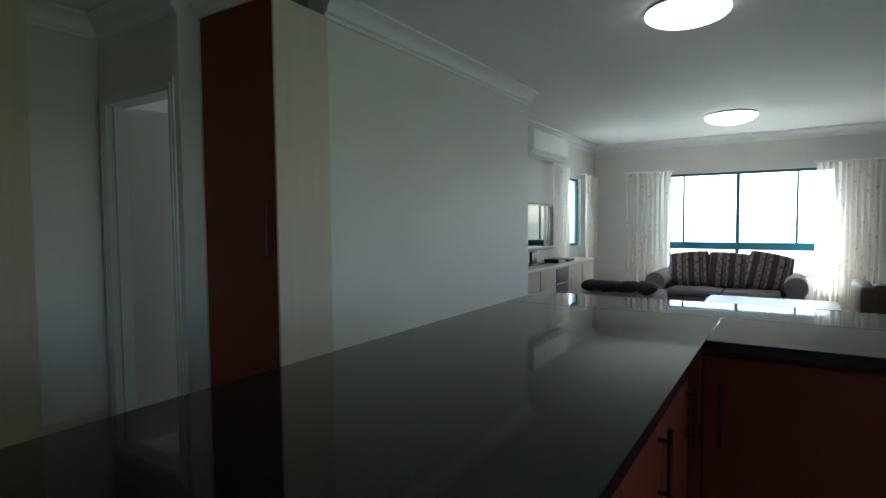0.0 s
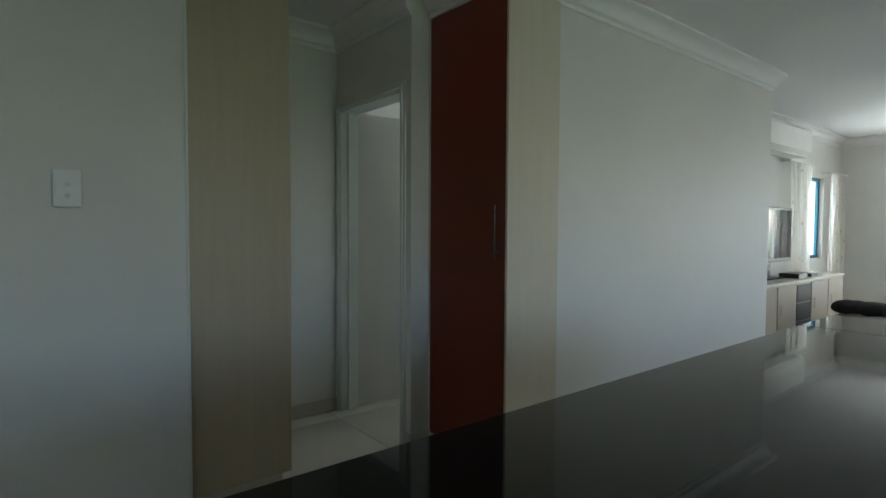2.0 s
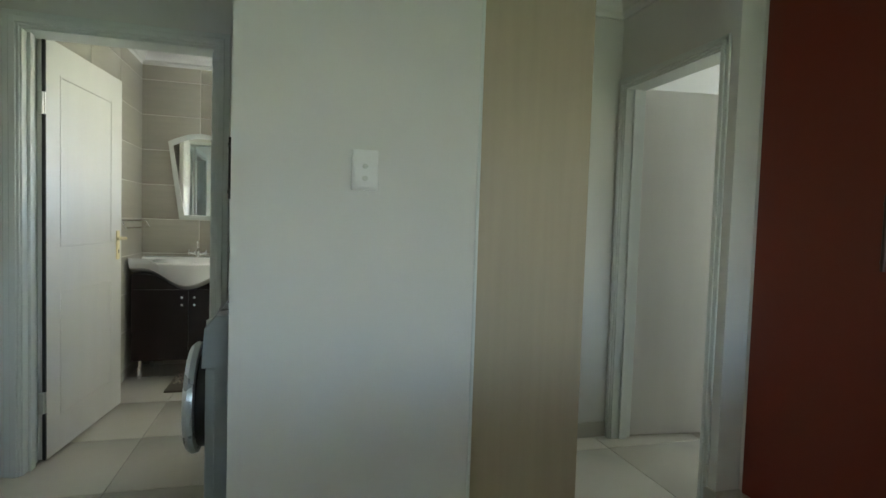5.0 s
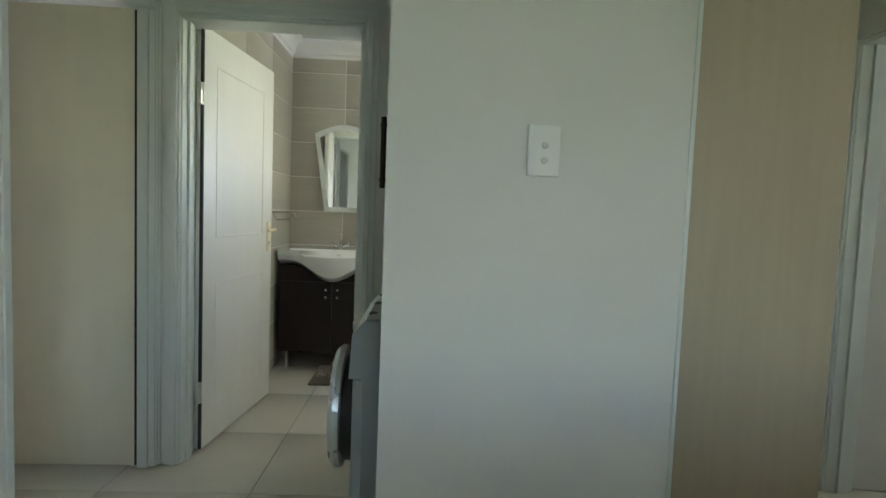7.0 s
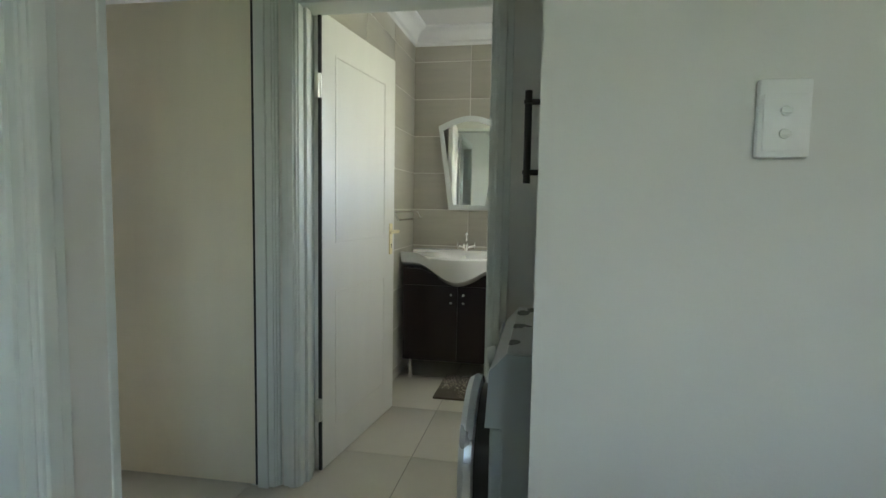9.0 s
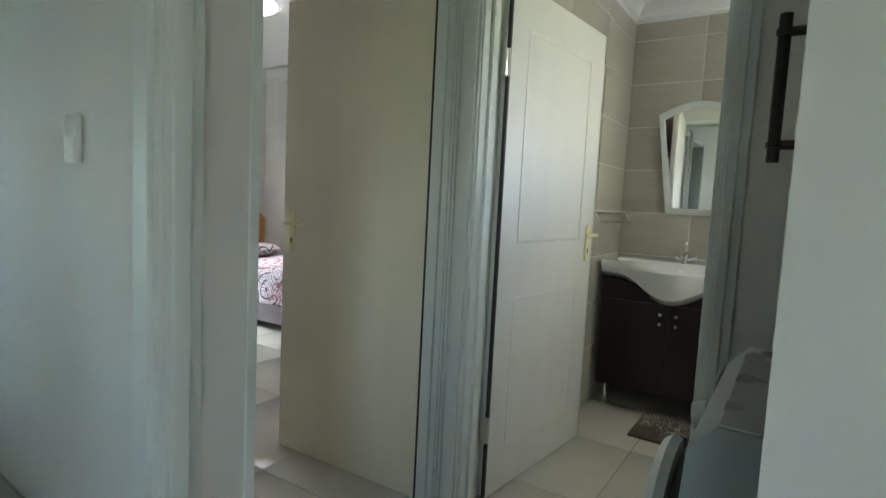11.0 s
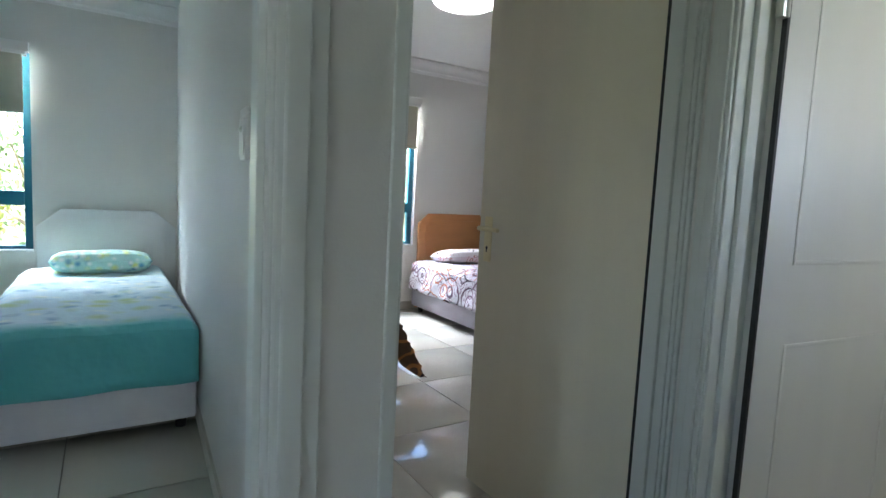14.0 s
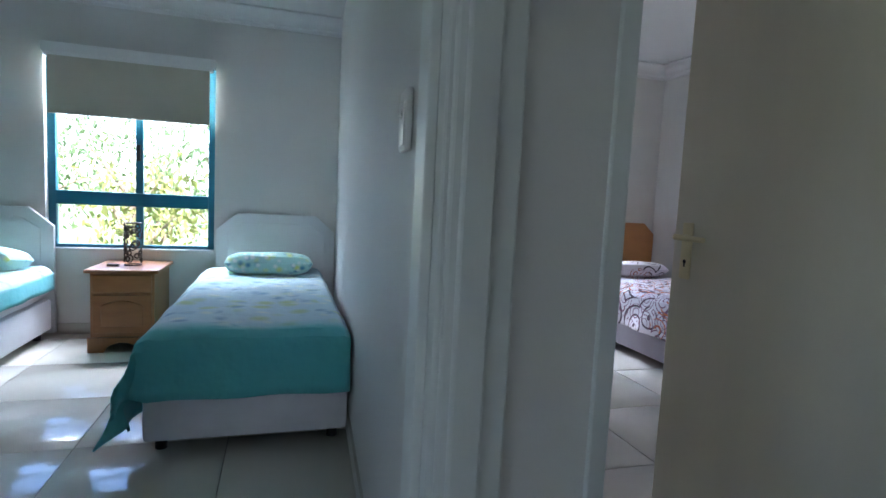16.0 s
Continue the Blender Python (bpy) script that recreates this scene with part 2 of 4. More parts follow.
M_BASEW = mat("white_bed_fabric", (0.72, 0.72, 0.76), 0.8, var=0.05, scale=8, bump=0.25, bscale=40)
M_BASEG = mat("grey_bed_fabric", (0.38, 0.36, 0.42), 0.8, var=0.06, scale=8, bump=0.25, bscale=40)
M_BLIND = mat("roller_blind_cloth", (0.56, 0.53, 0.43), 0.85, var=0.03, bump=0.1, bscale=200)
M_MIRROR = mat("mirror_silver", (0.9, 0.91, 0.9), 0.01, metal=1.0, var=0.0, bump=0.0)
M_GLASS = glass_mat("clear_glass")
M_SOFA = mat("taupe_upholstery", (0.27, 0.23, 0.24), 0.9, var=0.08, scale=10, bump=0.3, bscale=120)
M_BROWN = mat("brown_leather", (0.10, 0.055, 0.035), 0.45, var=0.1)
M_BLKCL = mat("black_cloth", (0.02, 0.018, 0.018), 0.85, var=0.2, scale=25, bump=0.4, bscale=30)
M_TABLE = mat("dark_table_wood", (0.045, 0.03, 0.03), 0.3, var=0.1)
M_SHEER = sheer_mat("sheer_curtain")
M_LAMP = glow("lit_diffuser", (1.0, 0.98, 0.94), 0.6)
M_LEAF = mat("leaf", (0.075, 0.12, 0.035), 0.6, var=0.2, scale=3)
M_PALM = mat("palm_leaf", (0.16, 0.17, 0.035), 0.6, var=0.2, scale=3)
M_BARK = mat("bark", (0.20, 0.14, 0.09), 0.9, var=0.15, bump=0.5, bscale=20)
M_GRASS = mat("lawn", (0.10, 0.14, 0.05), 0.9, var=0.2, scale=0.8)
M_COVER1 = pattern_mat("turquoise_floral_cotton", (0.58, 0.76, 0.82), [(0.50, 0.64, 0.34), (0.24, 0.46, 0.60), (0.74, 0.84, 0.78)], 6.5, 0,
                       border=[(1, -1.92, -1.76, (0.15, 0.58, 0.60)), (2, 0.485, 0.45, (0.13, 0.54, 0.57))])
M_PILLOW1 = pattern_mat("floral_pillow_cotton", (0.42, 0.68, 0.62), [(0.60, 0.68, 0.22), (0.10, 0.30, 0.45), (0.75, 0.82, 0.75)], 13, 0)
M_COVER2 = pattern_mat("retro_circle_cotton", (0.70, 0.68, 0.76), [(0.08, 0.05, 0.08), (0.52, 0.14, 0.05), (0.20, 0.08, 0.16)], 4.2, 24)
M_COVER3 = pattern_mat("brown_circle_cotton", (0.13, 0.07, 0.03), [(0.55, 0.22, 0.06), (0.02, 0.015, 0.012)], 5, 22)
M_PILLOW2 = pattern_mat("swirl_pillow_cotton", (0.62, 0.58, 0.60), [(0.04, 0.025, 0.03), (0.30, 0.08, 0.03)], 7, 22)
M_CUSH = stripe_mat("striped_cushion_weave")
M_MAT = pattern_mat("mottled_bath_mat", (0.10, 0.08, 0.06), [(0.42, 0.38, 0.30), (0.30, 0.25, 0.2)], 20, 14, rough=0.95)


# ---- building helpers ----
def box(bm, x0, x1, y0, y1, z0, z1, bevel=0.0, turn=None):
    m = Matrix.LocRotScale(((x0 + x1) / 2, (y0 + y1) / 2, (z0 + z1) / 2), None, (abs(x1 - x0), abs(y1 - y0), abs(z1 - z0)))
    if turn:
        m = turn @ m
    r = bmesh.ops.create_cube(bm, size=1, matrix=m)
    if bevel:
        es = list({e for v in r["verts"] for e in v.link_edges})
        bmesh.ops.bevel(bm, geom=es, offset=bevel, segments=2, affect='EDGES', profile=0.5)


def rod(bm, a, b, r, r2=None, seg=16):
    a, b = Vector(a), Vector(b)
    m = Matrix.Translation((a + b) / 2) @ (b - a).to_track_quat('Z', 'Y').to_matrix().to_4x4()
    bmesh.ops.create_cone(bm, cap_ends=True, segments=seg, radius1=r, radius2=r if r2 is None else r2, depth=(b - a).length, matrix=m)


def prism(bm, outline, axis, lo, hi, bevel=0.0):
    """Extrudes a closed outline of 2D points along an axis ('x', 'y' or 'z')."""
    def at(p, v):
        return {"x": (v, p[0], p[1]), "y": (p[0], v, p[1]), "z": (p[0], p[1], v)}[axis]
    va = [bm.verts.new(at(p, lo)) for p in outline]
    vb = [bm.verts.new(at(p, hi)) for p in outline]
    fs = [bm.faces.new(va), bm.faces.new(vb)]
    n = len(outline)
    for i in range(n):
        fs.append(bm.faces.new((va[i], va[(i + 1) % n], vb[(i + 1) % n], vb[i])))
    bmesh.ops.recalc_face_normals(bm, faces=fs)
    if bevel:
        bmesh.ops.bevel(bm, geom=[e for f in fs[:2] for e in f.edges], offset=bevel, segments=2, affect='EDGES', profile=0.5)


def mesh_of(name, bm, material, smooth=True):
    me = bpy.data.meshes.new(name)
    bm.to_mesh(me)
    bm.free()
    me.materials.append(material)
    if smooth:
        me.shade_smooth()
        me.set_sharp_from_angle(angle=radians(28))
    return me


def part(name, bm, material, parent, label="", smooth=True):
    o = new(name, mesh_of(name, bm, material, smooth))
    o.parent = parent
    if label:
        tagged(o, label)
    return o


def boxpart(name, dims, material, parent, label="", bevel=0.003):
    bm = bmesh.new()
    box(bm, *dims, bevel=bevel)
    return part(name, bm, material, parent, label, smooth=bevel > 0.015)


def thing(name, label, category, group="", kind=""):
    return tagged(new(name), label, category, group, kind)


def solid(name, bm, material, label, category, kind="structure", group=""):
    return tagged(new(name, mesh_of(name, bm, material)), label, category, group, kind)


def slab(name, dims, material, label, category, kind="structure"):
    bm = bmesh.new()
    box(bm, *dims)
    return solid(name, bm, material, label, category, kind)


def wall(name, dims, holes=(), material=None, label="off-white painted plaster wall"):
    """A wall box x0,x1,y0,y1,z0,z1 with openings (a0,a1,z0,z1) along its longer way."""
    x0, x1, y0, y1, z0, z1 = dims
    bm = bmesh.new()
    along_x = (x1 - x0) > (y1 - y0)
    lo, hi = (x0, x1) if along_x else (y0, y1)

    def piece(a, b, c, d):
        if b - a > 1e-4 and d - c > 1e-4:
            if along_x:
                box(bm, a, b, y0, y1, c, d)
            else:
                box(bm, x0, x1, a, b, c, d)
    at = lo
    for a0, a1, c0, c1 in sorted(holes):
        piece(at, a0, z0, z1)
        piece(a0, a1, z0, c0)
        piece(a0, a1, c1, z1)
        at = a1
    piece(at, hi, z0, z1)
    bmesh.ops.remove_doubles(bm, verts=bm.verts, dist=1e-5)
    return solid(name, bm, material or M_WALL, label, "wall")


H = 2.48      # ceiling height
CB = 2.36     # cornice's lower edge
Y_S = -3.82   # south window wall's inner face


def cornice(a, b, inward):
    """A coved cornice from a to b along a wall, reaching the ceiling by inward (a unit vector)."""
    bm = bmesh.new()
    prof = [(0, CB), (0.012, CB), (0.016, CB + 0.02), (0.034, CB + 0.03)]
    prof += [(0.034 + 0.07 * (1 - math.cos(k * math.pi / 10)), CB + 0.03 + 0.07 * math.sin(k * math.pi / 10)) for k in range(1, 6)]
    prof += [(0.115, H - 0.012), (0.115, H), (0, H)]
    rows = []
    for p in (a, b):
        rows.append([bm.verts.new((p[0] + inward[0] * d, p[1] + inward[1] * d, z)) for d, z in prof])
    n = len(prof)
    fs = [bm.faces.new((rows[0][i], rows[0][(i + 1) % n], rows[1][(i + 1) % n], rows[1][i])) for i in range(n)]
    fs += [bm.faces.new(rows[0]), bm.faces.new(rows[1])]
    bmesh.ops.recalc_face_normals(bm, faces=fs)
    return solid("cornice", bm, M_CEIL, "white coved plaster cornice under the ceiling", "cornice")


# ---- structure ----
slab("floor", (-5.0, 4.0, -4.2, 11.0, -0.15, -0.006), M_GROUT, "pale polished porcelain tiled floor with thin grout", "floor")
floor_ob = bpy.data.objects["floor"]
slab("ceiling", (-5.0, 4.0, -4.0, 11.0, H, H + 0.15), M_CEIL, "plain white painted ceiling", "ceiling")

# kitchen and living room
wall("wall_long", (-1.25, -1.13, 3.605, 6.36, -0.01, H))
wall("wall_recess", (-1.75, -1.252, 6.26, 6.36, -0.01, H))
wall("wall_living_west", (-1.9, -1.75, 6.26, 10.5, -0.01, H), [(8.95, 9.85, 0.85, 1.9)])
wall("wall_living_north", (-1.9, 4.0, 10.5, 10.66, -0.01, H), [(-0.58, 1.60, 0.40, 1.95)])
# opening never in view, placed for the added kitchen lamp
wall("wall_living_east", (3.6, 3.75, -0.0, 10.5, -0.01, H), [(2.2, 3.8, 1.05, 2.05)])
# bedrooms' front wall with two doorways
wall("wall_bedroom_front", (-2.64, 3.6, 0.0, 0.1, -0.01, H), [(-2.635, -1.764, -0.01, 2.03), (-1.576, -0.73, -0.01, 2.03)])
# dividing wall between the bedrooms
bm = bmesh.new()
prism(bm, [(-1.62, -0.001), (-1.815, Y_S), (-1.95, Y_S), (-1.755, -0.001)], 'z', -0.01, H)
solid("wall_dividing", bm, M_WALL, "off-white painted wall with satin sheen", "wall")
wall("wall_south", (-5.0, 2.2, Y_S - 0.16, Y_S, -0.01, H), [(-3.98, -3.10, 0.65, 2.1), (-0.89, 0.225, 0.62, 2.07)])
wall("wall_bedroom_east", (2.05, 2.2, Y_S, 0.0, -0.01, H))
wall("wall_bedroom_west", (-5.0, -4.9, Y_S, 0.0, -0.01, H))
# bathroom
wall("wall_bath_front", (-2.78, -2.64, 0.1, 1.9, -0.01, H), [(0.18, 1.01, -0.01, 2.01)])
wall("wall_bath_south", (-4.9, -2.64, 0.0, 0.19, -0.01, H))
wall("wall_bath_west", (-4.75, -4.588, 0.19, 2.2, -0.01, H))
# opening out of view, cut only for the added bathroom lamp
wall("wall_bath_north", (-4.75, -2.78, 2.0, 2.2, -0.01, H), [(-4.2, -3.3, 1.4, 2.1)])
# nib wall with the light switch, machine niche
wall("wall_switch", (-1.72, -1.621, 1.172, 1.972, -0.01, H))
wall("wall_niche_back", (-2.64, -1.722, 1.80, 1.92, -0.01, H))
# inner hall
wall("wall_hall_west", (-2.68, -2.56, 1.92, 3.12, -0.01, H))
wall("wall_hall_door", (-3.3, -1.715, 3.12, 3.24, -0.01, H), [(-2.53, -1.79, -0.01, 2.0)])
wall("wall_room_west", (-3.42, -3.3, 3.12, 6.0, -0.01, H))
# unseen opening for the lamp added behind the hall door
wall("wall_room_north", (-3.3, -1.25, 5.9, 6.0, -0.01, H), [(-3.1, -1.9, 1.0, 2.0)])
wall("wall_room_east", (-1.82, -1.70, 3.242, 5.9, -0.01, H))

for a, b, d in [((-1.13, 3.6), (-1.13, 6.36), (1, 0)), ((-1.75, 6.36), (-1.75, 10.5), (1, 0)), ((-1.13, 6.36), (-1.75, 6.36), (0, 1)),
                ((-1.75, 10.5), (3.6, 10.5), (0, -1)), ((3.6, 0.1), (3.6, 10.5), (-1, 0)),
                ((-2.56, 2.4), (-2.56, 3.12), (1, 0)), ((-2.56, 3.12), (-1.715, 3.12), (0, -1)), ((-1.70, 3.24), (-1.10, 3.24), (0, -1)),
                ((-4.588, 0.19), (-4.588, 2.0), (1, 0)), ((-4.588, 0.19), (-2.78, 0.19), (0, 1)),
                ((-1.815, Y_S), (2.05, Y_S), (0, 1)), ((-4.9, Y_S), (-1.95, Y_S), (0, 1)), ((-4.9, 0.0), (-4.9, Y_S), (1, 0))]:
    cornice(a, b, d)


def skirting(dims):
    bm = bmesh.new()
    box(bm, *dims, bevel=0.003)
    return solid("baseboard", bm, M_SKIRT, "beige tile skirting along the wall", "skirting")


for dims in [(-2.56, -2.548, 2.4, 3.12, 0, 0.085), (-1.715, -1.703, 3.12, 3.24, 0, 0.085), (-1.775, -1.703, 3.108, 3.12, 0, 0.085),
             (-1.80, 2.05, Y_S, Y_S + 0.012, 0, 0.08), (-4.9, -1.96, Y_S, Y_S + 0.012, 0, 0.08)]:
    skirting(dims)
bm = bmesh.new()
prism(bm, [(-1.623, -0.05), (-1.815, Y_S + 0.012), (-1.803, Y_S + 0.012), (-1.611, -0.05)], 'z', 0, 0.08)
solid("baseboard", bm, M_SKIRT, "beige tile skirting along the wall", "skirting")


# ---- door frames ----
def door_frame(name, plane, at, depth, lo, hi, top, faces, arch=0.065, skip=()):
    """plane 'x' or 'y'; the wall runs from at to at+depth. faces: +1/-1 sides with an architrave."""
    g = thing(name, "glossy white painted timber door frame with moulded architrave", "door frame", kind="structure")

    def bx(nm, a0, a1, d0, d1, z0, z1, bevel=0.004):
        return boxpart(nm, (a0, a1, d0, d1, z0, z1) if plane == 'y' else (d0, d1, a0, a1, z0, z1), M_TRIM, g, bevel=bevel)
    d0, d1 = at - 0.004, at + depth + 0.004
    bx("jamb", lo - 0.002, lo + 0.028, d0, d1, 0, top)
    bx("jamb", hi - 0.028, hi + 0.002, d0, d1, 0, top)
    bx("head", lo, hi, d0, d1, top - 0.03, top + 0.002)
    mid = at + depth / 2
    bx("stop", lo + 0.028, lo + 0.042, mid - 0.015, mid + 0.03, 0, top - 0.03, 0.002)
    bx("stop", hi - 0.042, hi - 0.028, mid - 0.015, mid + 0.03, 0, top - 0.03, 0.002)
    for s in faces:
        face = at + depth if s > 0 else at
        for step, (w0, w1, t) in enumerate([(0.0, arch, 0.012), (0.012, arch * 0.62, 0.02)]):
            e0, e1 = (face, face + t) if s > 0 else (face - t, face)
            if "lo" not in skip:
                bx("architrave", lo - w1 + 0.02, lo - w0 + 0.02, e0, e1, 0, top - 0.02 + w1, 0.004)
            if "hi" not in skip:
                bx("architrave", hi + w0 - 0.02, hi + w1 - 0.02, e0, e1, 0, top - 0.02 + w1, 0.004)
            bx("architrave", lo - w1 + 0.02 + 0.002, hi + w1 - 0.02 - 0.002, e0, e1 - 0.001, top - 0.02 + w0, top - 0.02 + w1 - 0.001, 0.004)
    return g


door_frame("door_frame_bath", 'x', -2.78, 0.14, 0.18, 1.01, 2.01, (1,))
door_frame("door_frame_bedroom", 'y', 0.0, 0.1, -2.635, -1.764, 2.03, (1,), arch=0.05, skip=("hi",))
door_frame("door_frame_twin_room", 'y', 0.0, 0.1, -1.576, -0.73, 2.03, (1,), arch=0.085)
door_frame("door_frame_hall", 'y', 3.12, 0.12, -2.53, -1.79, 2.0, (-1,), arch=0.05)


# ---- door leaves ----
def lever(parent, m, side):
    """A lever handle on a long plate; m: pose of the plate's middle on the leaf, x along the leaf, -y out of its face."""
    bm = bmesh.new()
    box(bm, -0.021, 0.021, -0.008, 0, -0.10, 0.075, bevel=0.004)
    h = part("handle_plate", bm, M_IVORY, parent, "ivory plastic handle plate")
    h.matrix_local = m
    bm = bmesh.new()
    rod(bm, (0, -0.006, 0.03), (0, -0.05, 0.03), 0.009)
    rod(bm, (0.008 * side, -0.045, 0.03), (-0.105 * side, -0.045, 0.028), 0.0095, 0.008)
    part("lever", bm, M_IVORY, h)
    bm = bmesh.new()
    rod(bm, (0, -0.0075, -0.045), (0, -0.0095, -0.045), 0.006, seg=10)
    box(bm, -0.0025, 0.0025, -0.0095, -0.0075, -0.062, -0.045)
    part("keyhole", bm, M_BLACK, h)


def leaf(name, hinge, angle, width, height, material, label, panel_side=0, gap_shade=None):
    """A door leaf hinged at hinge, running along its own +x after the turn; y faces both ways."""
    d = thing(name, label, "door")
    bm = bmesh.new()
    box(bm, 0.022, width, -0.02, 0.02, 0.008, height, bevel=0.003)
    part("panel", bm, material, d)
    # black strip put in for the shade of the hinge-side gap
    if gap_shade:
        boxpart("gap_shade", (0.011, 0.021, *gap_shade, 0.012, height - 0.01), M_BLACK, d, "black strip in place of the shadowed hinge gap", bevel=0.0)
    if panel_side:
        y0, y1 = (0.0195, 0.0225) if panel_side > 0 else (-0.0225, -0.0195)
        for z0, z1 in ((0.18, 0.80), (1.02, height - 0.15)):
            bm = bmesh.new()
            for a in ((0.14, 0.152, z0, z1), (width - 0.152, width - 0.14, z0, z1), (0.152, width - 0.152, z0, z0 + 0.012), (0.152, width - 0.152, z1 - 0.012, z1)):
                box(bm, a[0], a[1], y0, y1, a[2], a[3], bevel=0.001)
            part("moulding", bm, material, d)
    lever(d, pose(width - 0.06, -0.02, 1.015), 1)
    lever(d, pose(width - 0.06, 0.02, 1.015, 0, 0, 180), -1)
    for z in (0.24, height - 0.36):
        bm = bmesh.new()
        box(bm, -0.012, 0.012, -0.022, 0.0, z, z + 0.1, bevel=0.002)
        rod(bm, (0.004, -0.022, z), (0.004, -0.022, z + 0.1), 0.006, seg=10)
        part("hinge", bm, M_STEEL, d)
    d.matrix_world = pose(hinge[0], hinge[1], 0, 0, 0, angle)
    return d


leaf("door_bath", (-2.76, 0.222), 173.9, 0.845, 2.0, M_DOORW, "white painted panelled door standing wide open into the bathroom", -1, gap_shade=(-0.020, -0.006))
leaf("door_bedroom", (-2.625, 0.045), 271.5, 0.795, 2.0, M_DOORC, "cream painted flush door standing open into the bedroom", gap_shade=(0.004, 0.03))
leaf("door_hall", (-2.54, 3.225), 84, 0.73, 1.985, M_DOORW, "white painted flush door standing ajar into a room")

# strike plate on the twin room's jamb
bm = bmesh.new()
box(bm, -1.5462, -1.5438, 0.03, 0.055, 0.95, 1.09, bevel=0.001)
solid("strike_plate", bm, M_STEEL, "steel strike plate let into the door jamb", "strike plate", kind="thing")


# ---- kitchen: counter ----
def counter():
    g = thing("kitchen_worktop", "polished black granite worktop of an L-shaped peninsula", "worktop")
    boxpart("worktop_slab", (0.02, 0.84, 1.56, 3.50, 0.872, 0.9), M_GRANITE, g, bevel=0.002)
    boxpart("worktop_slab", (0.02, 3.0, 3.502, 3.86, 0.872, 0.9), M_GRANITE, g, bevel=0.002)
    boxpart("worktop_slab", (0.842, 3.0, 3.085, 3.50, 0.872, 0.9), M_GRANITE, g, bevel=0.002)


counter()


def base_unit(x0, x1, y0, y1, face, n):
    """A base cabinet; face: 'x' doors on the +x side, 'y' doors on the -y side."""
    g = thing("base_cabinet", "dark red glossy base cabinet under the black worktop", "cabinet", "kitchen base cabinets")
    boxpart("body", (x0, x1, y0, y1, 0.1, 0.871), M_RED, g)
    if face == 'x':
        boxpart("plinth", (x0 + 0.02, x1 - 0.05, y0, y1, 0.0, 0.1), M_BLACK, g)
        d = boxpart("door", (x1, x1 + 0.02, y0 + 0.002, y1 - 0.002, 0.11, 0.85), M_RED, g)
        bm = bmesh.new()
        ym = y1 - 0.05
        rod(bm, (x1 + 0.045, ym, 0.6), (x1 + 0.045, ym, 0.78), 0.006)
        rod(bm, (x1 + 0.02, ym, 0.63), (x1 + 0.045, ym, 0.63), 0.005)
        rod(bm, (x1 + 0.02, ym, 0.75), (x1 + 0.045, ym, 0.75), 0.005)
        part("handle", bm, M_BRONZE, d)
    else:
        boxpart("plinth", (x0, x1, y0 + 0.05, y1 - 0.02, 0.0, 0.1), M_BLACK, g)
        d = boxpart("door", (x0 + 0.002, x1 - 0.002, y0 - 0.02, y0, 0.11, 0.85), M_RED, g)
        bm = bmesh.new()
        xm = x0 + 0.05
        rod(bm, (xm, y0 - 0.045, 0.6), (xm, y0 - 0.045, 0.78), 0.006)
        rod(bm, (xm, y0 - 0.02, 0.63), (xm, y0 - 0.045, 0.63), 0.005)
        rod(bm, (xm, y0 - 0.02, 0.75), (xm, y0 - 0.045, 0.75), 0.005)
        part("handle", bm, M_BRONZE, d)


for i in range(4):
    base_unit(0.03, 0.775, 1.58 + 0.38 * i, 1.58 + 0.38 * (i + 1), 'x', i)
for i in range(4):
    base_unit(0.83 + 0.53 * i, 0.83 + 0.53 * (i + 1), 3.135, 3.80, 'y', i)


fill = thing("corner_filler", "dark red corner panel between the base cabinets", "cabinet", "kitchen base cabinets")
boxpart("panel", (0.03, 0.828, 3.102, 3.80, 0.0, 0.871), M_RED, fill)


# ---- tall cupboards ----
def bar_handle(parent, a, b, out, material, r=0.007):
    """A bar handle from a to b standing off its door by the vector out."""
    bm = bmesh.new()
    a, b, out = Vector(a), Vector(b), Vector(out)
    rod(bm, a + out, b + out, r)
    for k in (0.12, 0.88):
        p = a.lerp(b, k)
        rod(bm, p, p + out, r * 0.8)
        rod(bm, p + out * 0.98 - (b - a) * 0.02, p + out * 0.98 + (b - a) * 0.02, r * 1.35)
    return part("handle", bm, material, parent)


cup = thing("tall_red_cupboard", "tall built-in cupboard with a rust-red glossy door and cream side", "cupboard")
boxpart("carcass", (-1.695, -1.118, 3.26, 3.60, 0.0, CB), M_PALE, cup)
dr = boxpart("door", (-1.70, -1.118, 3.24, 3.258, 0.075, CB), M_RED, cup, "rust-red glossy door")
boxpart("plinth", (-1.70, -1.118, 3.246, 3.259, 0.0, 0.07), M_PANEL, cup)
boxpart("side_panel", (-1.116, -1.10, 3.235, 3.603, 0.0, CB), M_PANEL, cup, "cream laminate side panel")
bar_handle(dr, (-1.16, 3.24, 1.08), (-1.16, 3.24, 1.33), (0, -0.035, 0), M_BRONZE)

cup = thing("tall_pale_cupboard", "tall cupboard faced in pale vertical-grain wood laminate", "cupboard")
boxpart("carcass", (-2.2, -1.652, 1.976, 2.40, 0.12, H), M_BEECH, cup)
boxpart("door", (-1.65, -1.632, 1.976, 2.40, 0.115, H), M_BEECH, cup)
boxpart("plinth", (-2.15, -1.69, 1.98, 2.38, 0.0, 0.114), M_SKIRT, cup)
# narrow white edge strip where wall and cupboard meet
bm = bmesh.new()
box(bm, -1.6205, -1.6165, 1.962, 1.974, 0.0, H, bevel=0.001)
solid("trim", bm, M_TRIM, "narrow white painted corner strip", "trim")

cup = thing("wall_cupboard", "pale wall cupboard above the washing machine", "cupboard")
boxpart("body", (-2.635, -1.725, 1.193, 1.795, 1.18, CB), M_PALE, cup)
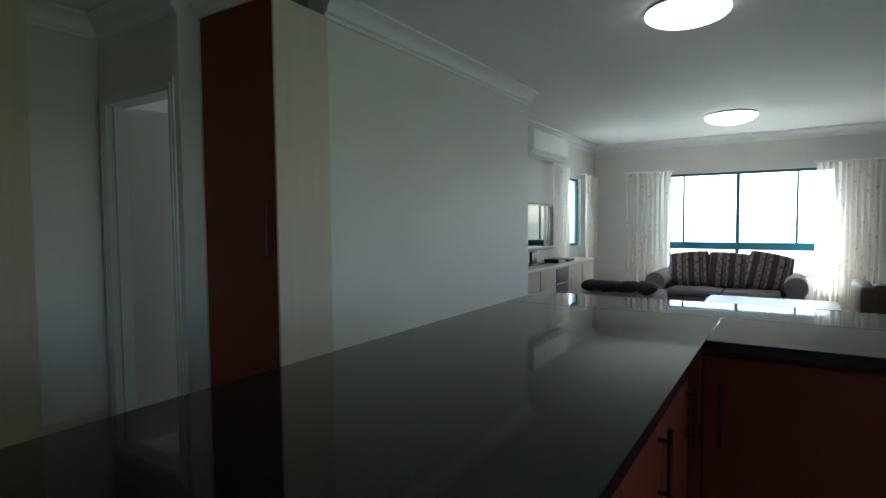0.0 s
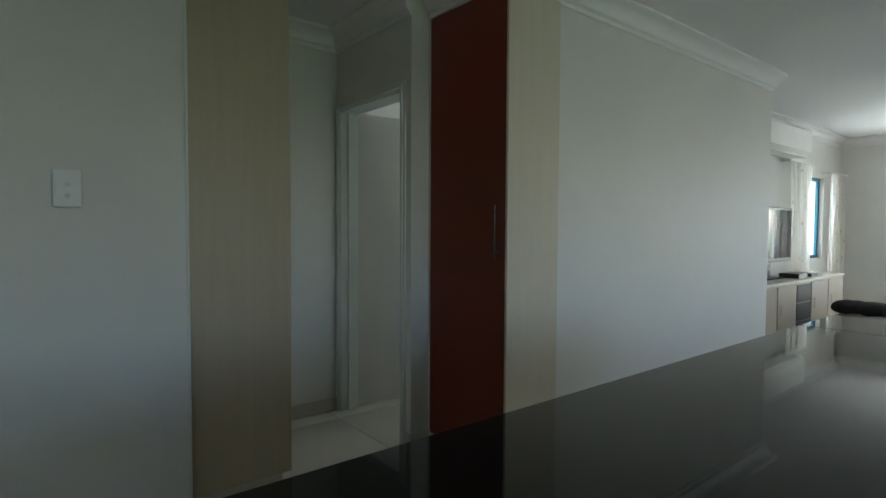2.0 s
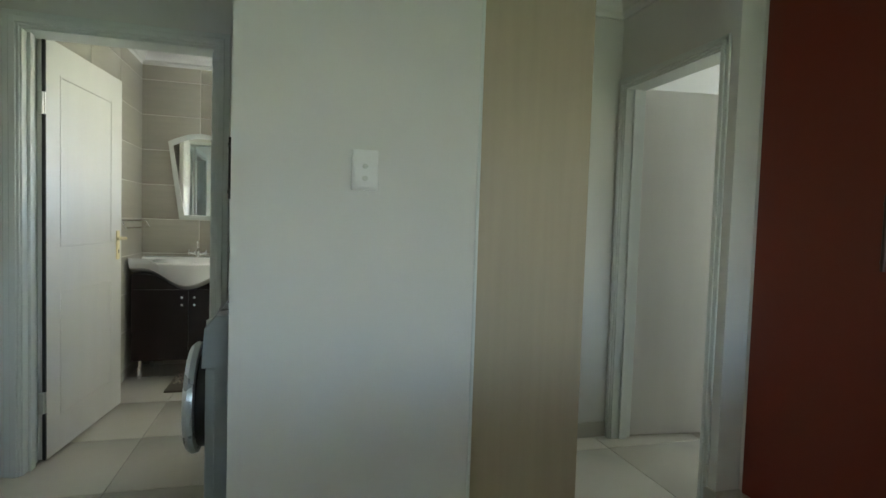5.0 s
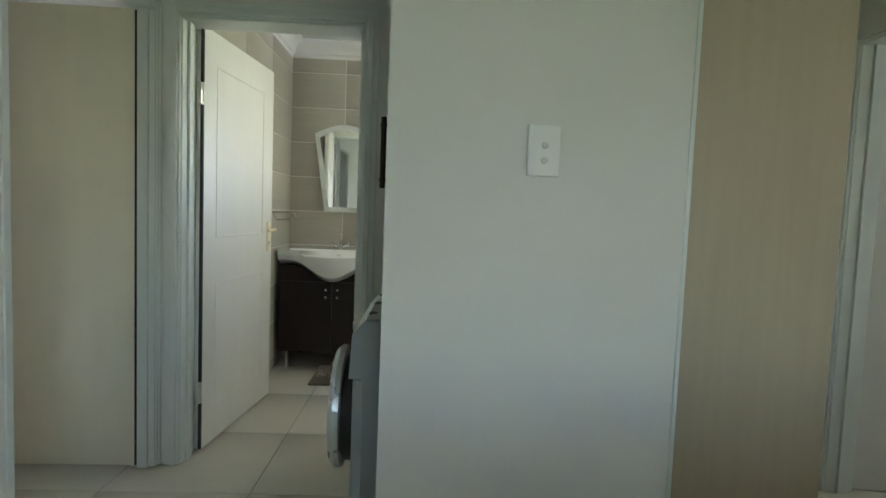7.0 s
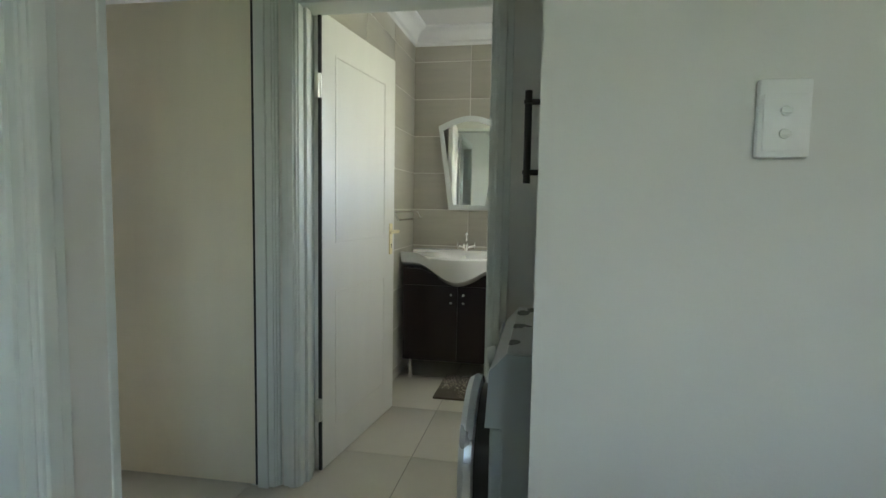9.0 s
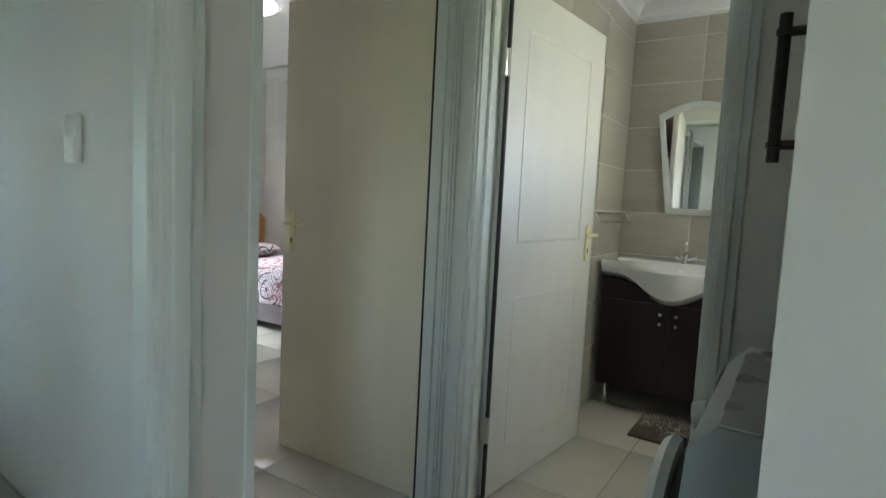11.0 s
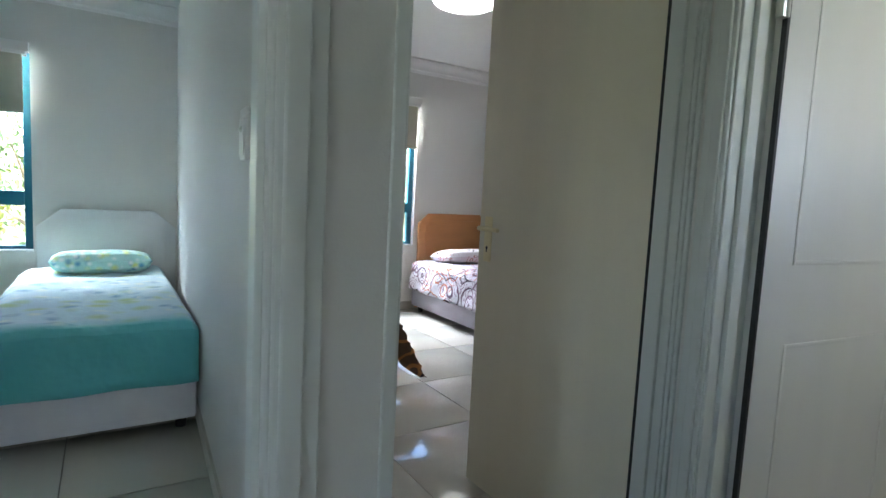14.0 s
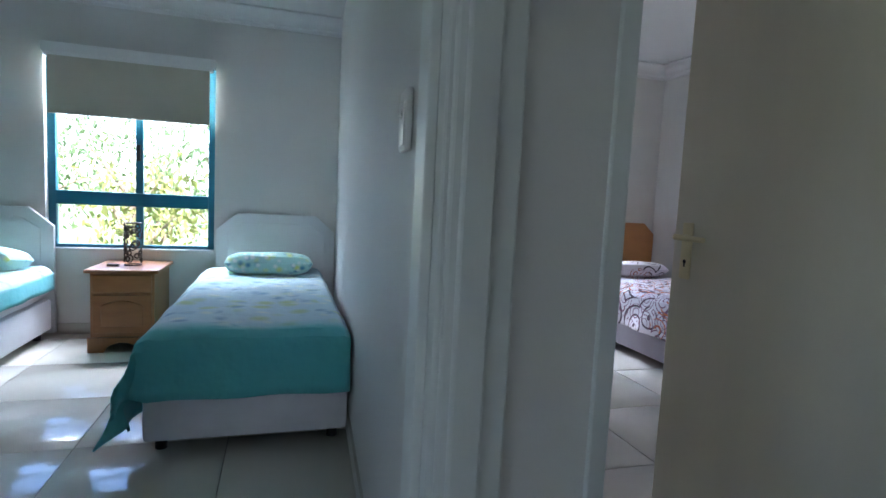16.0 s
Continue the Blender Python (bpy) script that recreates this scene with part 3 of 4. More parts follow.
dr = boxpart("door", (-2.635, -1.725, 1.175, 1.191, 1.18, CB), M_PALE, cup)
bar_handle(dr, (-1.92, 1.175, 1.255), (-1.92, 1.175, 1.475), (0, -0.035, 0), M_DARK, 0.009)


# ---- switches ----
def switch(name, m, n, label):
    g = thing(name, label, "switch")
    bm = bmesh.new()
    box(bm, -0.042, 0.042, -0.016, 0, -0.066, 0.066, bevel=0.005)
    part("plate", bm, M_WPLAS, g)
    bm = bmesh.new()
    box(bm, -0.034, 0.034, -0.0185, -0.015, -0.055, 0.04, bevel=0.001)
    part("insert", bm, M_WPLAS, g)
    for k in range(n):
        z = 0.012 - 0.038 * k
        bm = bmesh.new()
        rod(bm, (0, -0.018, z), (0, -0.021, z), 0.009, 0.008)
        box(bm, -0.009, 0.009, -0.025, -0.0195, z - 0.004, z + 0.004, bevel=0.001)
        part("rocker", bm, M_PALE, g)
    g.matrix_world = m


switch("light_switch", pose(-1.621, 1.578, 1.355, 0, 0, 90), 2, "white two-gang light switch on the painted wall")
switch("light_switch", pose(-1.644, -0.49, 1.29, 0, 0, 87.08), 1, "white single light switch beside a door frame")


# ---- washing machine ----
def washer():
    x0, x1, y0, y1, top = -2.47, -1.87, 1.07, 1.66, 0.85
    g = thing("washing_machine", "silver-grey front-loading washing machine in a niche", "washing machine")
    boxpart("body", (x0, x1, y0 + 0.02, y1, 0.03, 0.815), M_SILVER, g, bevel=0.012)
    bm = bmesh.new()
    prism(bm, [(y0 - 0.012, 0.66), (y0 + 0.10, 0.66), (y0 + 0.10, 0.844), (y0 + 0.035, 0.844), (y0 - 0.004, 0.80)], 'x', x0 - 0.003, x1 + 0.003)
    p = part("control_panel", bm, M_SILVER, g)
    bm = bmesh.new()
    rod(bm, (x0 + 0.3, y0 - 0.008, 0.755), (x0 + 0.3, y0 - 0.035, 0.75), 0.032, 0.028, 24)
    part("dial", bm, M_SILVERL, p)
    bm = bmesh.new()
    box(bm, x0 + 0.02, x0 + 0.18, y0 - 0.016, y0 - 0.008, 0.70, 0.80, bevel=0.003)
    part("drawer", bm, M_SILVERL, p)
    boxpart("top", (x0 - 0.002, x1 + 0.002, y0 + 0.102, y1, 0.817, top), M_SILVER, g, bevel=0.008)
    boxpart("trim_strip", (x0, x1, y0 + 0.036, y0 + 0.102, top - 0.005, top - 0.001), M_SILVERL, g, bevel=0.002)
    boxpart("front", (x0 + 0.001, x1 - 0.001, y0, y0 + 0.04, 0.12, 0.657), M_SILVER, g, bevel=0.006)
    c = Vector(((x0 + x1) / 2, y0, 0.47))
    bm = bmesh.new()
    n = 40
    prof = [(0.19, -0.052), (0.213, -0.056), (0.218, -0.075), (0.205, -0.092), (0.165, -0.086), (0.15, -0.062)]
    rings = [[bm.verts.new((c.x + r * math.cos(a), c.y + d, c.z + r * math.sin(a))) for a in [2 * math.pi * k / n for k in range(n)]] for r, d in prof]
    for ra, rb in zip(rings, rings[1:]):
        for k in range(n):
            bm.faces.new((ra[k], ra[(k + 1) % n], rb[(k + 1) % n], rb[k]))
    bmesh.ops.recalc_face_normals(bm, faces=bm.faces)
    d = part("door", bm, M_SILVERL, g, "round silver porthole door")
    bm = bmesh.new()
    rod(bm, (c.x, c.y - 0.059, c.z), (c.x, c.y - 0.074, c.z), 0.16, 0.13, n)
    part("door_glass", bm, M_BLACK, d)
    # black drum fills the dark gap between porthole and front
    bm = bmesh.new()
    rod(bm, (c.x, c.y + 0.002, c.z), (c.x, c.y - 0.058, c.z), 0.195, 0.19, n)
    part("door_rim", bm, M_BLACK, d, "black rim behind the porthole")
    bm = bmesh.new()
    box(bm, c.x + 0.18, c.x + 0.215, c.y - 0.082, c.y - 0.06, c.z - 0.05, c.z + 0.05, bevel=0.006)
    part("door_catch", bm, M_SILVERL, d)
    boxpart("kick_plate", (x0 + 0.004, x1 - 0.004, y0 + 0.004, y0 + 0.02, 0.03, 0.115), M_SILVER, g)
    for fx in (x0 + 0.05, x1 - 0.05):
        for fy in (y0 + 0.06, y1 - 0.05):
            bm = bmesh.new()
            rod(bm, (fx, fy, 0), (fx, fy, 0.035), 0.02)
            part("foot", bm, M_BLACK, g)


washer()


# ---- bathroom ----
def vanity():
    g = thing("vanity_unit", "dark wenge bathroom vanity cabinet with small chrome knobs", "vanity")
    x0, x1, y0, y1 = -4.565, -4.14, 0.245, 1.005
    ym = (y0 + y1) / 2
    bm = bmesh.new()
    up = [(y0 + (y1 - y0) * k / 24, 0.765 - 0.10 * (0.5 - 0.5 * math.cos(2 * math.pi * min(1, max(0, (k - 3) / 18))))) for k in range(25)]
    prism(bm, [(y0, 0.135)] + up + [(y1, 0.135)], 'x', x0, x1)
    part("body", bm, M_WENGE, g)
    for s in (0, 1):
        a, b = (y0 + 0.004, ym - 0.002) if s == 0 else (ym + 0.002, y1 - 0.004)
        d = boxpart("door", (x1, x1 + 0.016, a, b, 0.145, 0.655), M_WENGE, g)
        yk = b - 0.04 if s == 0 else a + 0.04
        for z in (0.545, 0.60):
            bm = bmesh.new()
            rod(bm, (x1 + 0.016, yk, z), (x1 + 0.03, yk, z), 0.007, 0.009, 12)
            part("knob", bm, M_CHROME, d)
    for yy in (y0 + 0.05, y1 - 0.05):
        for xx in (x1 - 0.03, x0 + 0.04):
            bm = bmesh.new()
            rod(bm, (xx, yy, 0.0), (xx, yy, 0.136), 0.014)
            part("leg", bm, M_CHROME, g)
    b = thing("wash_basin", "white glazed ceramic basin with a curved bulging front", "basin")
    bm = bmesh.new()
    n, m = 48, 10
    grid = []
    for i in range(n + 1):
        u = i / n
        y = y0 - 0.012 + (y1 - y0 + 0.024) * u
        bulge = 0.5 - 0.5 * math.cos(2 * math.pi * min(1, max(0, (u - 0.10) / 0.80)))
        front = x1 + 0.03 + 0.10 * bulge
        low = 0.775 - 0.115 * bulge
        row = []
        for p, q in [(x0, low + 0.01), (x0 + 0.1, low), (front - 0.09, low), (front - 0.02, low + 0.035), (front, low + 0.085 - 0.02 * bulge + 0.02), (front - 0.002, 0.842), (front - 0.014, 0.853)]:
            row.append((p, y, q))
        dip = 0.11 * bulge ** 1.5
        for k in range(1, m):
            t = k / m
            px = (front - 0.014) * (1 - t) + (x0 + 0.10) * t
            row.append((px, y, 0.853 - dip * math.sin(math.pi * t) ** 0.7))
        row += [(x0 + 0.10, y, 0.853), (x0 + 0.09, y, 0.868), (x0 + 0.03, y, 0.872), (x0, y, 0.872)]
        grid.append([bm.verts.new(v) for v in row])
    w = len(grid[0])
    for i in range(n):
        for k in range(w):
            bm.faces.new((grid[i][k], grid[i][(k + 1) % w], grid[i + 1][(k + 1) % w], grid[i + 1][k]))
    bm.faces.new(grid[0])
    bm.faces.new(grid[-1])
    bmesh.ops.recalc_face_normals(bm, faces=bm.faces)
    part("bowl", bm, M_CERAM, b)
    bm = bmesh.new()
    rod(bm, (x0 + 0.16, ym, 0.825), (x0 + 0.17, ym, 0.825), 0.014)
    part("overflow", bm, M_CHROME, b)
    t = thing("basin_tap", "chrome mixer tap with two cross handles on the basin", "tap")
    bm = bmesh.new()
    rod(bm, (x0 + 0.07, ym, 0.868), (x0 + 0.07, ym, 0.945), 0.022, 0.015)
    rod(bm, (x0 + 0.07, ym, 0.935), (x0 + 0.18, ym, 0.915), 0.013, 0.011)
    rod(bm, (x0 + 0.18, ym, 0.92), (x0 + 0.18, ym, 0.895), 0.011)
    part("spout", bm, M_CHROME, t)
    bm = bmesh.new()
    rod(bm, (x0 + 0.07, ym, 0.945), (x0 + 0.07, ym, 0.985), 0.008)
    bmesh.ops.create_uvsphere(bm, u_segments=12, v_segments=8, radius=0.014, matrix=Matrix.Translation((x0 + 0.07, ym, 0.99)))
    part("plunger", bm, M_CHROME, t)
    for s in (-1, 1):
        bm = bmesh.new()
        rod(bm, (x0 + 0.07, ym, 0.89), (x0 + 0.07, ym + s * 0.055, 0.905), 0.010)
        q = Vector((x0 + 0.07, ym + s * 0.062, 0.908))
        rod(bm, q + Vector((0.022, 0, 0)), q - Vector((0.022, 0, 0)), 0.006, seg=10)
        rod(bm, q + Vector((0, 0, 0.022)), q - Vector((0, 0, 0.022)), 0.006, seg=10)
        part("cross_handle", bm, M_CHROME, t)


vanity()


def bath_mirror():
    g = thing("bathroom_mirror", "arched tapering wall mirror in a pale frame", "mirror")
    cy = 0.63

    def outline(k):
        tw, bw = 0.237 - k, 0.152 - k
        pts = [(cy - bw, 1.165 + k), (cy + bw, 1.165 + k)]
        for i in range(0, 13):
            a = i / 12
            pts.append((cy + tw * (1 - 2 * a), 1.775 + (0.075 - k * 0.2) * math.sin(math.pi * a) - k * 0.9))
        return pts
    bm = bmesh.new()
    o, inn = outline(0), outline(0.035)
    va = [[bm.verts.new((x, *p)) for p in o] for x in (-4.572, -4.548)]
    vb = [[bm.verts.new((x, *p)) for p in inn] for x in (-4.572, -4.548)]
    n = len(o)
    for i in range(n):
        j = (i + 1) % n
        bm.faces.new((va[0][i], va[0][j], va[1][j], va[1][i]))
        bm.faces.new((va[1][i], va[1][j], vb[1][j], vb[1][i]))
        bm.faces.new((vb[1][i], vb[1][j], vb[0][j], vb[0][i]))
        bm.faces.new((vb[0][i], vb[0][j], va[0][j], va[0][i]))
    bmesh.ops.recalc_face_normals(bm, faces=bm.faces)
    part("frame", bm, M_TRIM, g)
    bm = bmesh.new()
    prism(bm, outline(0.034), 'x', -4.57, -4.558)
    part("glass", bm, M_MIRROR, g)


bath_mirror()

rail = thing("towel_rail", "slim double chrome towel rail on the tiled wall", "towel rail")
for z, off, nm in ((1.15, 0.05, "bar"), (1.10, 0.08, "bar")):
    bm = bmesh.new()
    rod(bm, (-4.48, 0.205 + off, z), (-3.86, 0.205 + off, z), 0.006)
    part(nm, bm, M_CHROME, rail)
for x in (-4.48, -3.86):
    bm = bmesh.new()
    rod(bm, (x, 0.205, 1.15), (x, 0.255, 1.15), 0.009)
    rod(bm, (x, 0.255, 1.15), (x, 0.285, 1.10), 0.007)
    part("bracket", bm, M_CHROME, rail)

bm = bmesh.new()
box(bm, -4.235, -3.785, 0.535, 1.12, 0.0, 0.014, bevel=0.004)
solid("bath_mat", bm, M_MAT, "mottled brown and cream bath mat on the floor tiles", "mat", kind="thing")


# ---- windows ----
def teal_window(name, x0, x1, y, z0, z1, transom, mull, outward, label, extra=()):
    """An aluminium window in an opening along x; outward: the sign of y away from the room."""
    g = thing(name, label, "window", kind="structure")
    a, b = sorted((y + outward * 0.05, y + outward * 0.10))

    def fr(nm, d, bevel=0.004):
        return boxpart(nm, d, M_TEAL, g, bevel=bevel)
    fw = 0.05
    fr("window_frame", (x0, x0 + fw, a, b, z0, z1))
    fr("window_frame", (x1 - fw, x1, a, b, z0, z1))
    fr("window_frame", (x0 + fw, x1 - fw, a, b, z0, z0 + 0.04))
    fr("window_frame", (x0 + fw, x1 - fw, a, b, z1 - 0.04, z1))
    fr("transom", (x0 + fw, x1 - fw, a - 0.012, b + 0.012, transom[0], transom[1]))
    for xm, w in mull:
        fr("mullion", (xm - w / 2, xm + w / 2, a + 0.004, b - 0.004, transom[1], z1 - 0.04))
        if w > 0.03:
            fr("mullion", (xm - w / 2, xm + w / 2, a + 0.004, b - 0.004, z0 + 0.04, transom[0]))
    inner = y + outward * 0.045
    c, d = sorted((inner, inner - outward * 0.012))
    bm = bmesh.new()
    zc = transom[1] + 0.30
    box(bm, mull[-1][0] - 0.012, mull[-1][0] + 0.016, c, d, zc - 0.06, zc + 0.06, bevel=0.003)
    part("latch", bm, M_BLACK, g)
    ym = (a + b) / 2
    for zz0, zz1 in ((z0 + 0.03, transom[0] + 0.01), (transom[1] - 0.01, z1 - 0.03)):
        bm = bmesh.new()
        box(bm, x0 + 0.03, x1 - 0.03, ym - 0.002, ym + 0.002, zz0, zz1)
        p = part("pane", bm, M_GLASS, g)
        p.visible_shadow = False
    e, f = sorted((y - outward * 0.02, y + outward * 0.05))
    boxpart("window_sill", (x0, x1, e, f, z0 + 0.001, z0 + 0.016), M_TRIM, g)
    return g


teal_window("window_twin_room", -0.89, 0.225, Y_S, 0.62, 2.07, (0.95, 1.05), [(-0.362, 0.05)], -1, "teal aluminium sliding window over a white sill")
teal_window("window_bedroom", -3.98, -3.10, Y_S, 0.65, 2.1, (0.98, 1.08), [(-3.54, 0.05)], -1, "teal aluminium window beside the bed")
teal_window("window_living", -0.58, 1.60, 10.5, 0.40, 1.95, (0.79, 0.90), [(-0.344, 0.03), (0.40, 0.05), (1.142, 0.03)], 1, "wide teal aluminium sliding window")


def side_window():
    g = thing("window_side", "teal aluminium window with its sash swung open", "window", kind="structure")
    for d in ((-1.84, -1.80, 8.95, 8.99, 0.85, 1.9), (-1.84, -1.80, 9.81, 9.85, 0.85, 1.9), (-1.84, -1.80, 8.99, 9.81, 0.85, 0.89), (-1.84, -1.80, 8.99, 9.81, 1.86, 1.9), (-1.84, -1.80, 9.38, 9.42, 0.89, 1.86)):
        boxpart("window_frame", d, M_TEAL, g)
    bm = bmesh.new()
    box(bm, -1.822, -1.818, 8.98, 9.82, 0.88, 1.87)
    p = part("pane", bm, M_GLASS, g)
    p.visible_shadow = False


side_window()
# unseen window, added around the kitchen lamp's opening
kw = thing("added_window_kitchen", "plain aluminium window added out of view for the kitchen lamp", "window", kind="structure")
for d in ((3.64, 3.69, 2.2, 2.24, 1.05, 2.05), (3.64, 3.69, 3.76, 3.8, 1.05, 2.05), (3.64, 3.69, 2.24, 3.76, 1.05, 1.09), (3.64, 3.69, 2.24, 3.76, 2.01, 2.05), (3.64, 3.69, 2.98, 3.02, 1.09, 2.01)):
    boxpart("window_frame", d, M_TEAL, kw)


def roller_blind(x0, x1, z0, z1):
    g = thing("roller_blind", "beige roller blind half lowered over the window", "blind")
    bm = bmesh.new()
    rod(bm, (x0, Y_S + 0.03, z1), (x1, Y_S + 0.03, z1), 0.024)
    part("roller", bm, M_WPLAS, g)
    boxpart("cassette", (x0 - 0.015, x1 + 0.015, Y_S + 0.002, Y_S + 0.06, z1 + 0.005, z1 + 0.072), M_WPLAS, g)
    boxpart("cloth", (x0 + 0.02, x1 - 0.02, Y_S + 0.045, Y_S + 0.048, z0, z1), M_BLIND, g, bevel=0.0005)
    boxpart("bottom_bar", (x0 + 0.02, x1 - 0.02, Y_S + 0.038, Y_S + 0.055, z0 - 0.012, z0 + 0.012), M_BLIND, g)


roller_blind(-0.875, 0.205, 1.595, 1.995)
roller_blind(-3.97, -3.11, 1.63, 2.045)


# ---- beds ----
def drape(x0, x1, y0, y1, top, hang, foot_hang, sag, seed):
    """A duvet over a bed: rounded top, sides hanging by hang (lo side, hi side) and at the foot (y1)."""
    bm = bmesh.new()
    nx, ny = 44, 56
    W, L = x1 - x0, y1 - y0
    hl, hr = hang
    rnd = 0.05
    grid = []
    for i in range(nx + 1):
        s = -hl + (W + hl + hr) * i / nx
        row = []
        for j in range(ny + 1):
            t = (L + foot_hang) * j / ny
            x, y, z = x0 + min(max(s, 0), W), y0 + min(t, L), top
            over_x = -min(s, 0) + max(s - W, 0)
            over_y = max(t - L, 0)
            drop = max(over_x, over_y) if not (over_x and over_y) else math.hypot(over_x, over_y) * 0.9
            wob = noise.noise((s * 5 + seed, t * 5, 0.3)) * 0.014 + noise.noise((s * 14, t * 14 + seed, 1.7)) * 0.005
            z = top - drop + wob * (0.9 if drop < 0.02 else 0.3)
            ex = min(s, W - s, L - t)
            if 0 <= ex < rnd:
                z -= 0.035 * (1 - ex / rnd) ** 2
            if drop > 0:
                z -= 0.035
                flare = 0.012 + 0.05 * min(1, drop / 0.35) * (0.5 + 0.5 * math.sin((s + t) * 16 + seed))
                if s < 0:
                    x -= flare * 1.0
                if s > W:
                    x += flare
                if t > L:
                    y += flare * 0.6
                if over_x and over_y:
                    x += (-1 if s < 0 else 1) * 0.35 * min(over_x, over_y)
                    y += 0.35 * min(over_x, over_y)
            row.append(bm.verts.new((x, y, max(z, 0.05))))
        grid.append(row)
    for i in range(nx):
        for j in range(ny):
            bm.faces.new((grid[i][j], grid[i + 1][j], grid[i + 1][j + 1], grid[i][j + 1]))
    bmesh.ops.recalc_face_normals(bm, faces=bm.faces)
    return bm


def cover(bm, material, label):
    o = solid("bedspread", bm, material, label, "bedspread", kind="thing")
    md = o.modifiers.new("thickness", 'SOLIDIFY')
    md.thickness, md.offset = 0.010, 1.0
    return o


def pillow_mesh(cx, cy, cz, lx, ly, h, tilt=0):
    bm = bmesh.new()
    n = 22
    for sgn in (1, -1):
        g = []
        for i in range(n + 1):
            row = []
            for j in range(n + 1):
                u, v = 2 * i / n - 1, 2 * j / n - 1
                e = max(0, (1 - abs(u) ** 3.5)) ** 0.45 * max(0, (1 - abs(v) ** 3.5)) ** 0.45
                pin = 1 - 0.06 * (abs(u * v)) ** 2
                z = sgn * h / 2 * e * (1 + 0.12 * noise.noise((u * 2, v * 2, sgn)))
                row.append(bm.verts.new((u * lx / 2 * pin, v * ly / 2 * pin, z)))
            g.append(row)
        for i in range(n):
            for j in range(n):
                f = (g[i][j], g[i + 1][j], g[i + 1][j + 1], g[i][j + 1])
                bm.faces.new(f if sgn > 0 else f[::-1])
    bmesh.ops.remove_doubles(bm, verts=bm.verts, dist=0.0005)
    bmesh.ops.transform(bm, matrix=pose(cx, cy, cz, tilt, 0, 0), verts=bm.verts)
    return bm


def headboard(x0, x1, z1, cut, material, label):
    bm = bmesh.new()
    y0, y1 = Y_S + 0.014, Y_S + 0.05
    prism(bm, [(x0, 0.02), (x1, 0.02), (x1, z1 - cut), (x1 - cut * 1.15, z1), (x0 + cut * 1.15, z1), (x0, z1 - cut)], 'y', y0, y1, 0.006)
    g = thing("headboard", label, "headboard")
    p = part("panel", bm, material, g)
    bm = bmesh.new()
    for dx in (0.06,):
        prism(bm, [(x0 + 0.08, 0.4), (x1 - 0.08, 0.4), (x1 - 0.08, z1 - cut - 0.02), (x1 - cut * 1.15 - 0.05, z1 - 0.07), (x0 + cut * 1.15 + 0.05, z1 - 0.07), (x0 + 0.08, z1 - cut - 0.02)], 'y', y1 - 0.002, y1 + 0.006, 0.003)
    part("raised_field", bm, material, g)


def divan(x0, x1, y0, y1, z1, material, label, top):
    g = thing("bed", label, "bed")
    boxpart("base", (x0, x1, y0, y1, 0.055, z1), material, g, bevel=0.02)
    boxpart("mattress", (x0 + 0.005, x1 - 0.005, y0, y1 - 0.005, z1 + 0.002, top - 0.012), M_BASEW, g, bevel=0.04)
    for xx in (x0 + 0.06, x1 - 0.06):
        for yy in (y0 + 0.1, y1 - 0.08):
            bm = bmesh.new()
            rod(bm, (xx, yy, 0), (xx, yy, 0.056), 0.025)
            part("castor", bm, M_BLACK, g)


BT = 0.50
divan(-1.69, -0.85, Y_S + 0.07, -1.71, 0.28, M_BASEW, "white fabric single divan bed pushed against the wall", BT)
bm = drape(-1.693, -0.845, Y_S + 0.10, -1.705, BT + 0.008, (0.0, 0.36), 0.23, 0.02, 2.0)
cover(bm, M_COVER1, "turquoise and white floral cotton bedspread")
bm = pillow_mesh(-1.31, -3.46, BT + 0.085, 0.62, 0.40, 0.17, 8)
solid("pillow", bm, M_PILLOW1, "floral green and turquoise pillow on the bed", "pillow", kind="thing")
headboard(-1.80, -0.911, 0.935, 0.13, M_HEADW, "white painted headboard with clipped corners")

divan(0.17, 1.02, Y_S + 0.07, -1.71, 0.28, M_BASEW, "white fabric single divan bed beside the nightstand", BT)
bm = drape(0.165, 1.02, Y_S + 0.10, -1.705, BT + 0.008, (0.12, 0.2), 0.2, 0.02, 7.0)
cover(bm, M_COVER1, "turquoise and white floral cotton bedspread")
bm = pillow_mesh(0.53, -3.48, BT + 0.085, 0.62, 0.40, 0.17, 8)
solid("pillow", bm, M_PILLOW1, "floral green and turquoise pillow on the bed", "pillow", kind="thing")
headboard(0.16, 1.02, 0.925, 0.13, M_HEADW, "white painted headboard with clipped corners")

# second bedroom
divan(-4.82, -3.95, Y_S + 0.07, -2.0, 0.27, M_BASEG, "grey fabric divan bed with an orange headboard", BT)
bm = drape(-4.82, -3.945, Y_S + 0.10, -1.995, BT + 0.008, (0.05, 0.24), 0.2, 0.02, 4.0)
cover(bm, M_COVER2, "white bedspread printed with purple and orange circles")
bm = pillow_mesh(-4.40, -3.48, BT + 0.075, 0.64, 0.40, 0.15, 6)
solid("pillow", bm, M_PILLOW2, "brown and cream swirl-print pillow", "pillow", kind="thing")
headboard(-4.88, -4.02, 0.985, 0.10, M_ORANGE, "orange-brown wooden headboard with clipped corners")
divan(-2.80, -2.0, Y_S + 0.07, -1.95, 0.27, M_BASEG, "grey fabric divan bed along the dividing wall", BT)
bm = drape(-2.805, -2.0, Y_S + 0.10, -1.945, BT + 0.008, (0.36, 0.0), 0.36, 0.02, 11.0)
cover(bm, M_COVER3, "brown and orange circle-print bedspread")


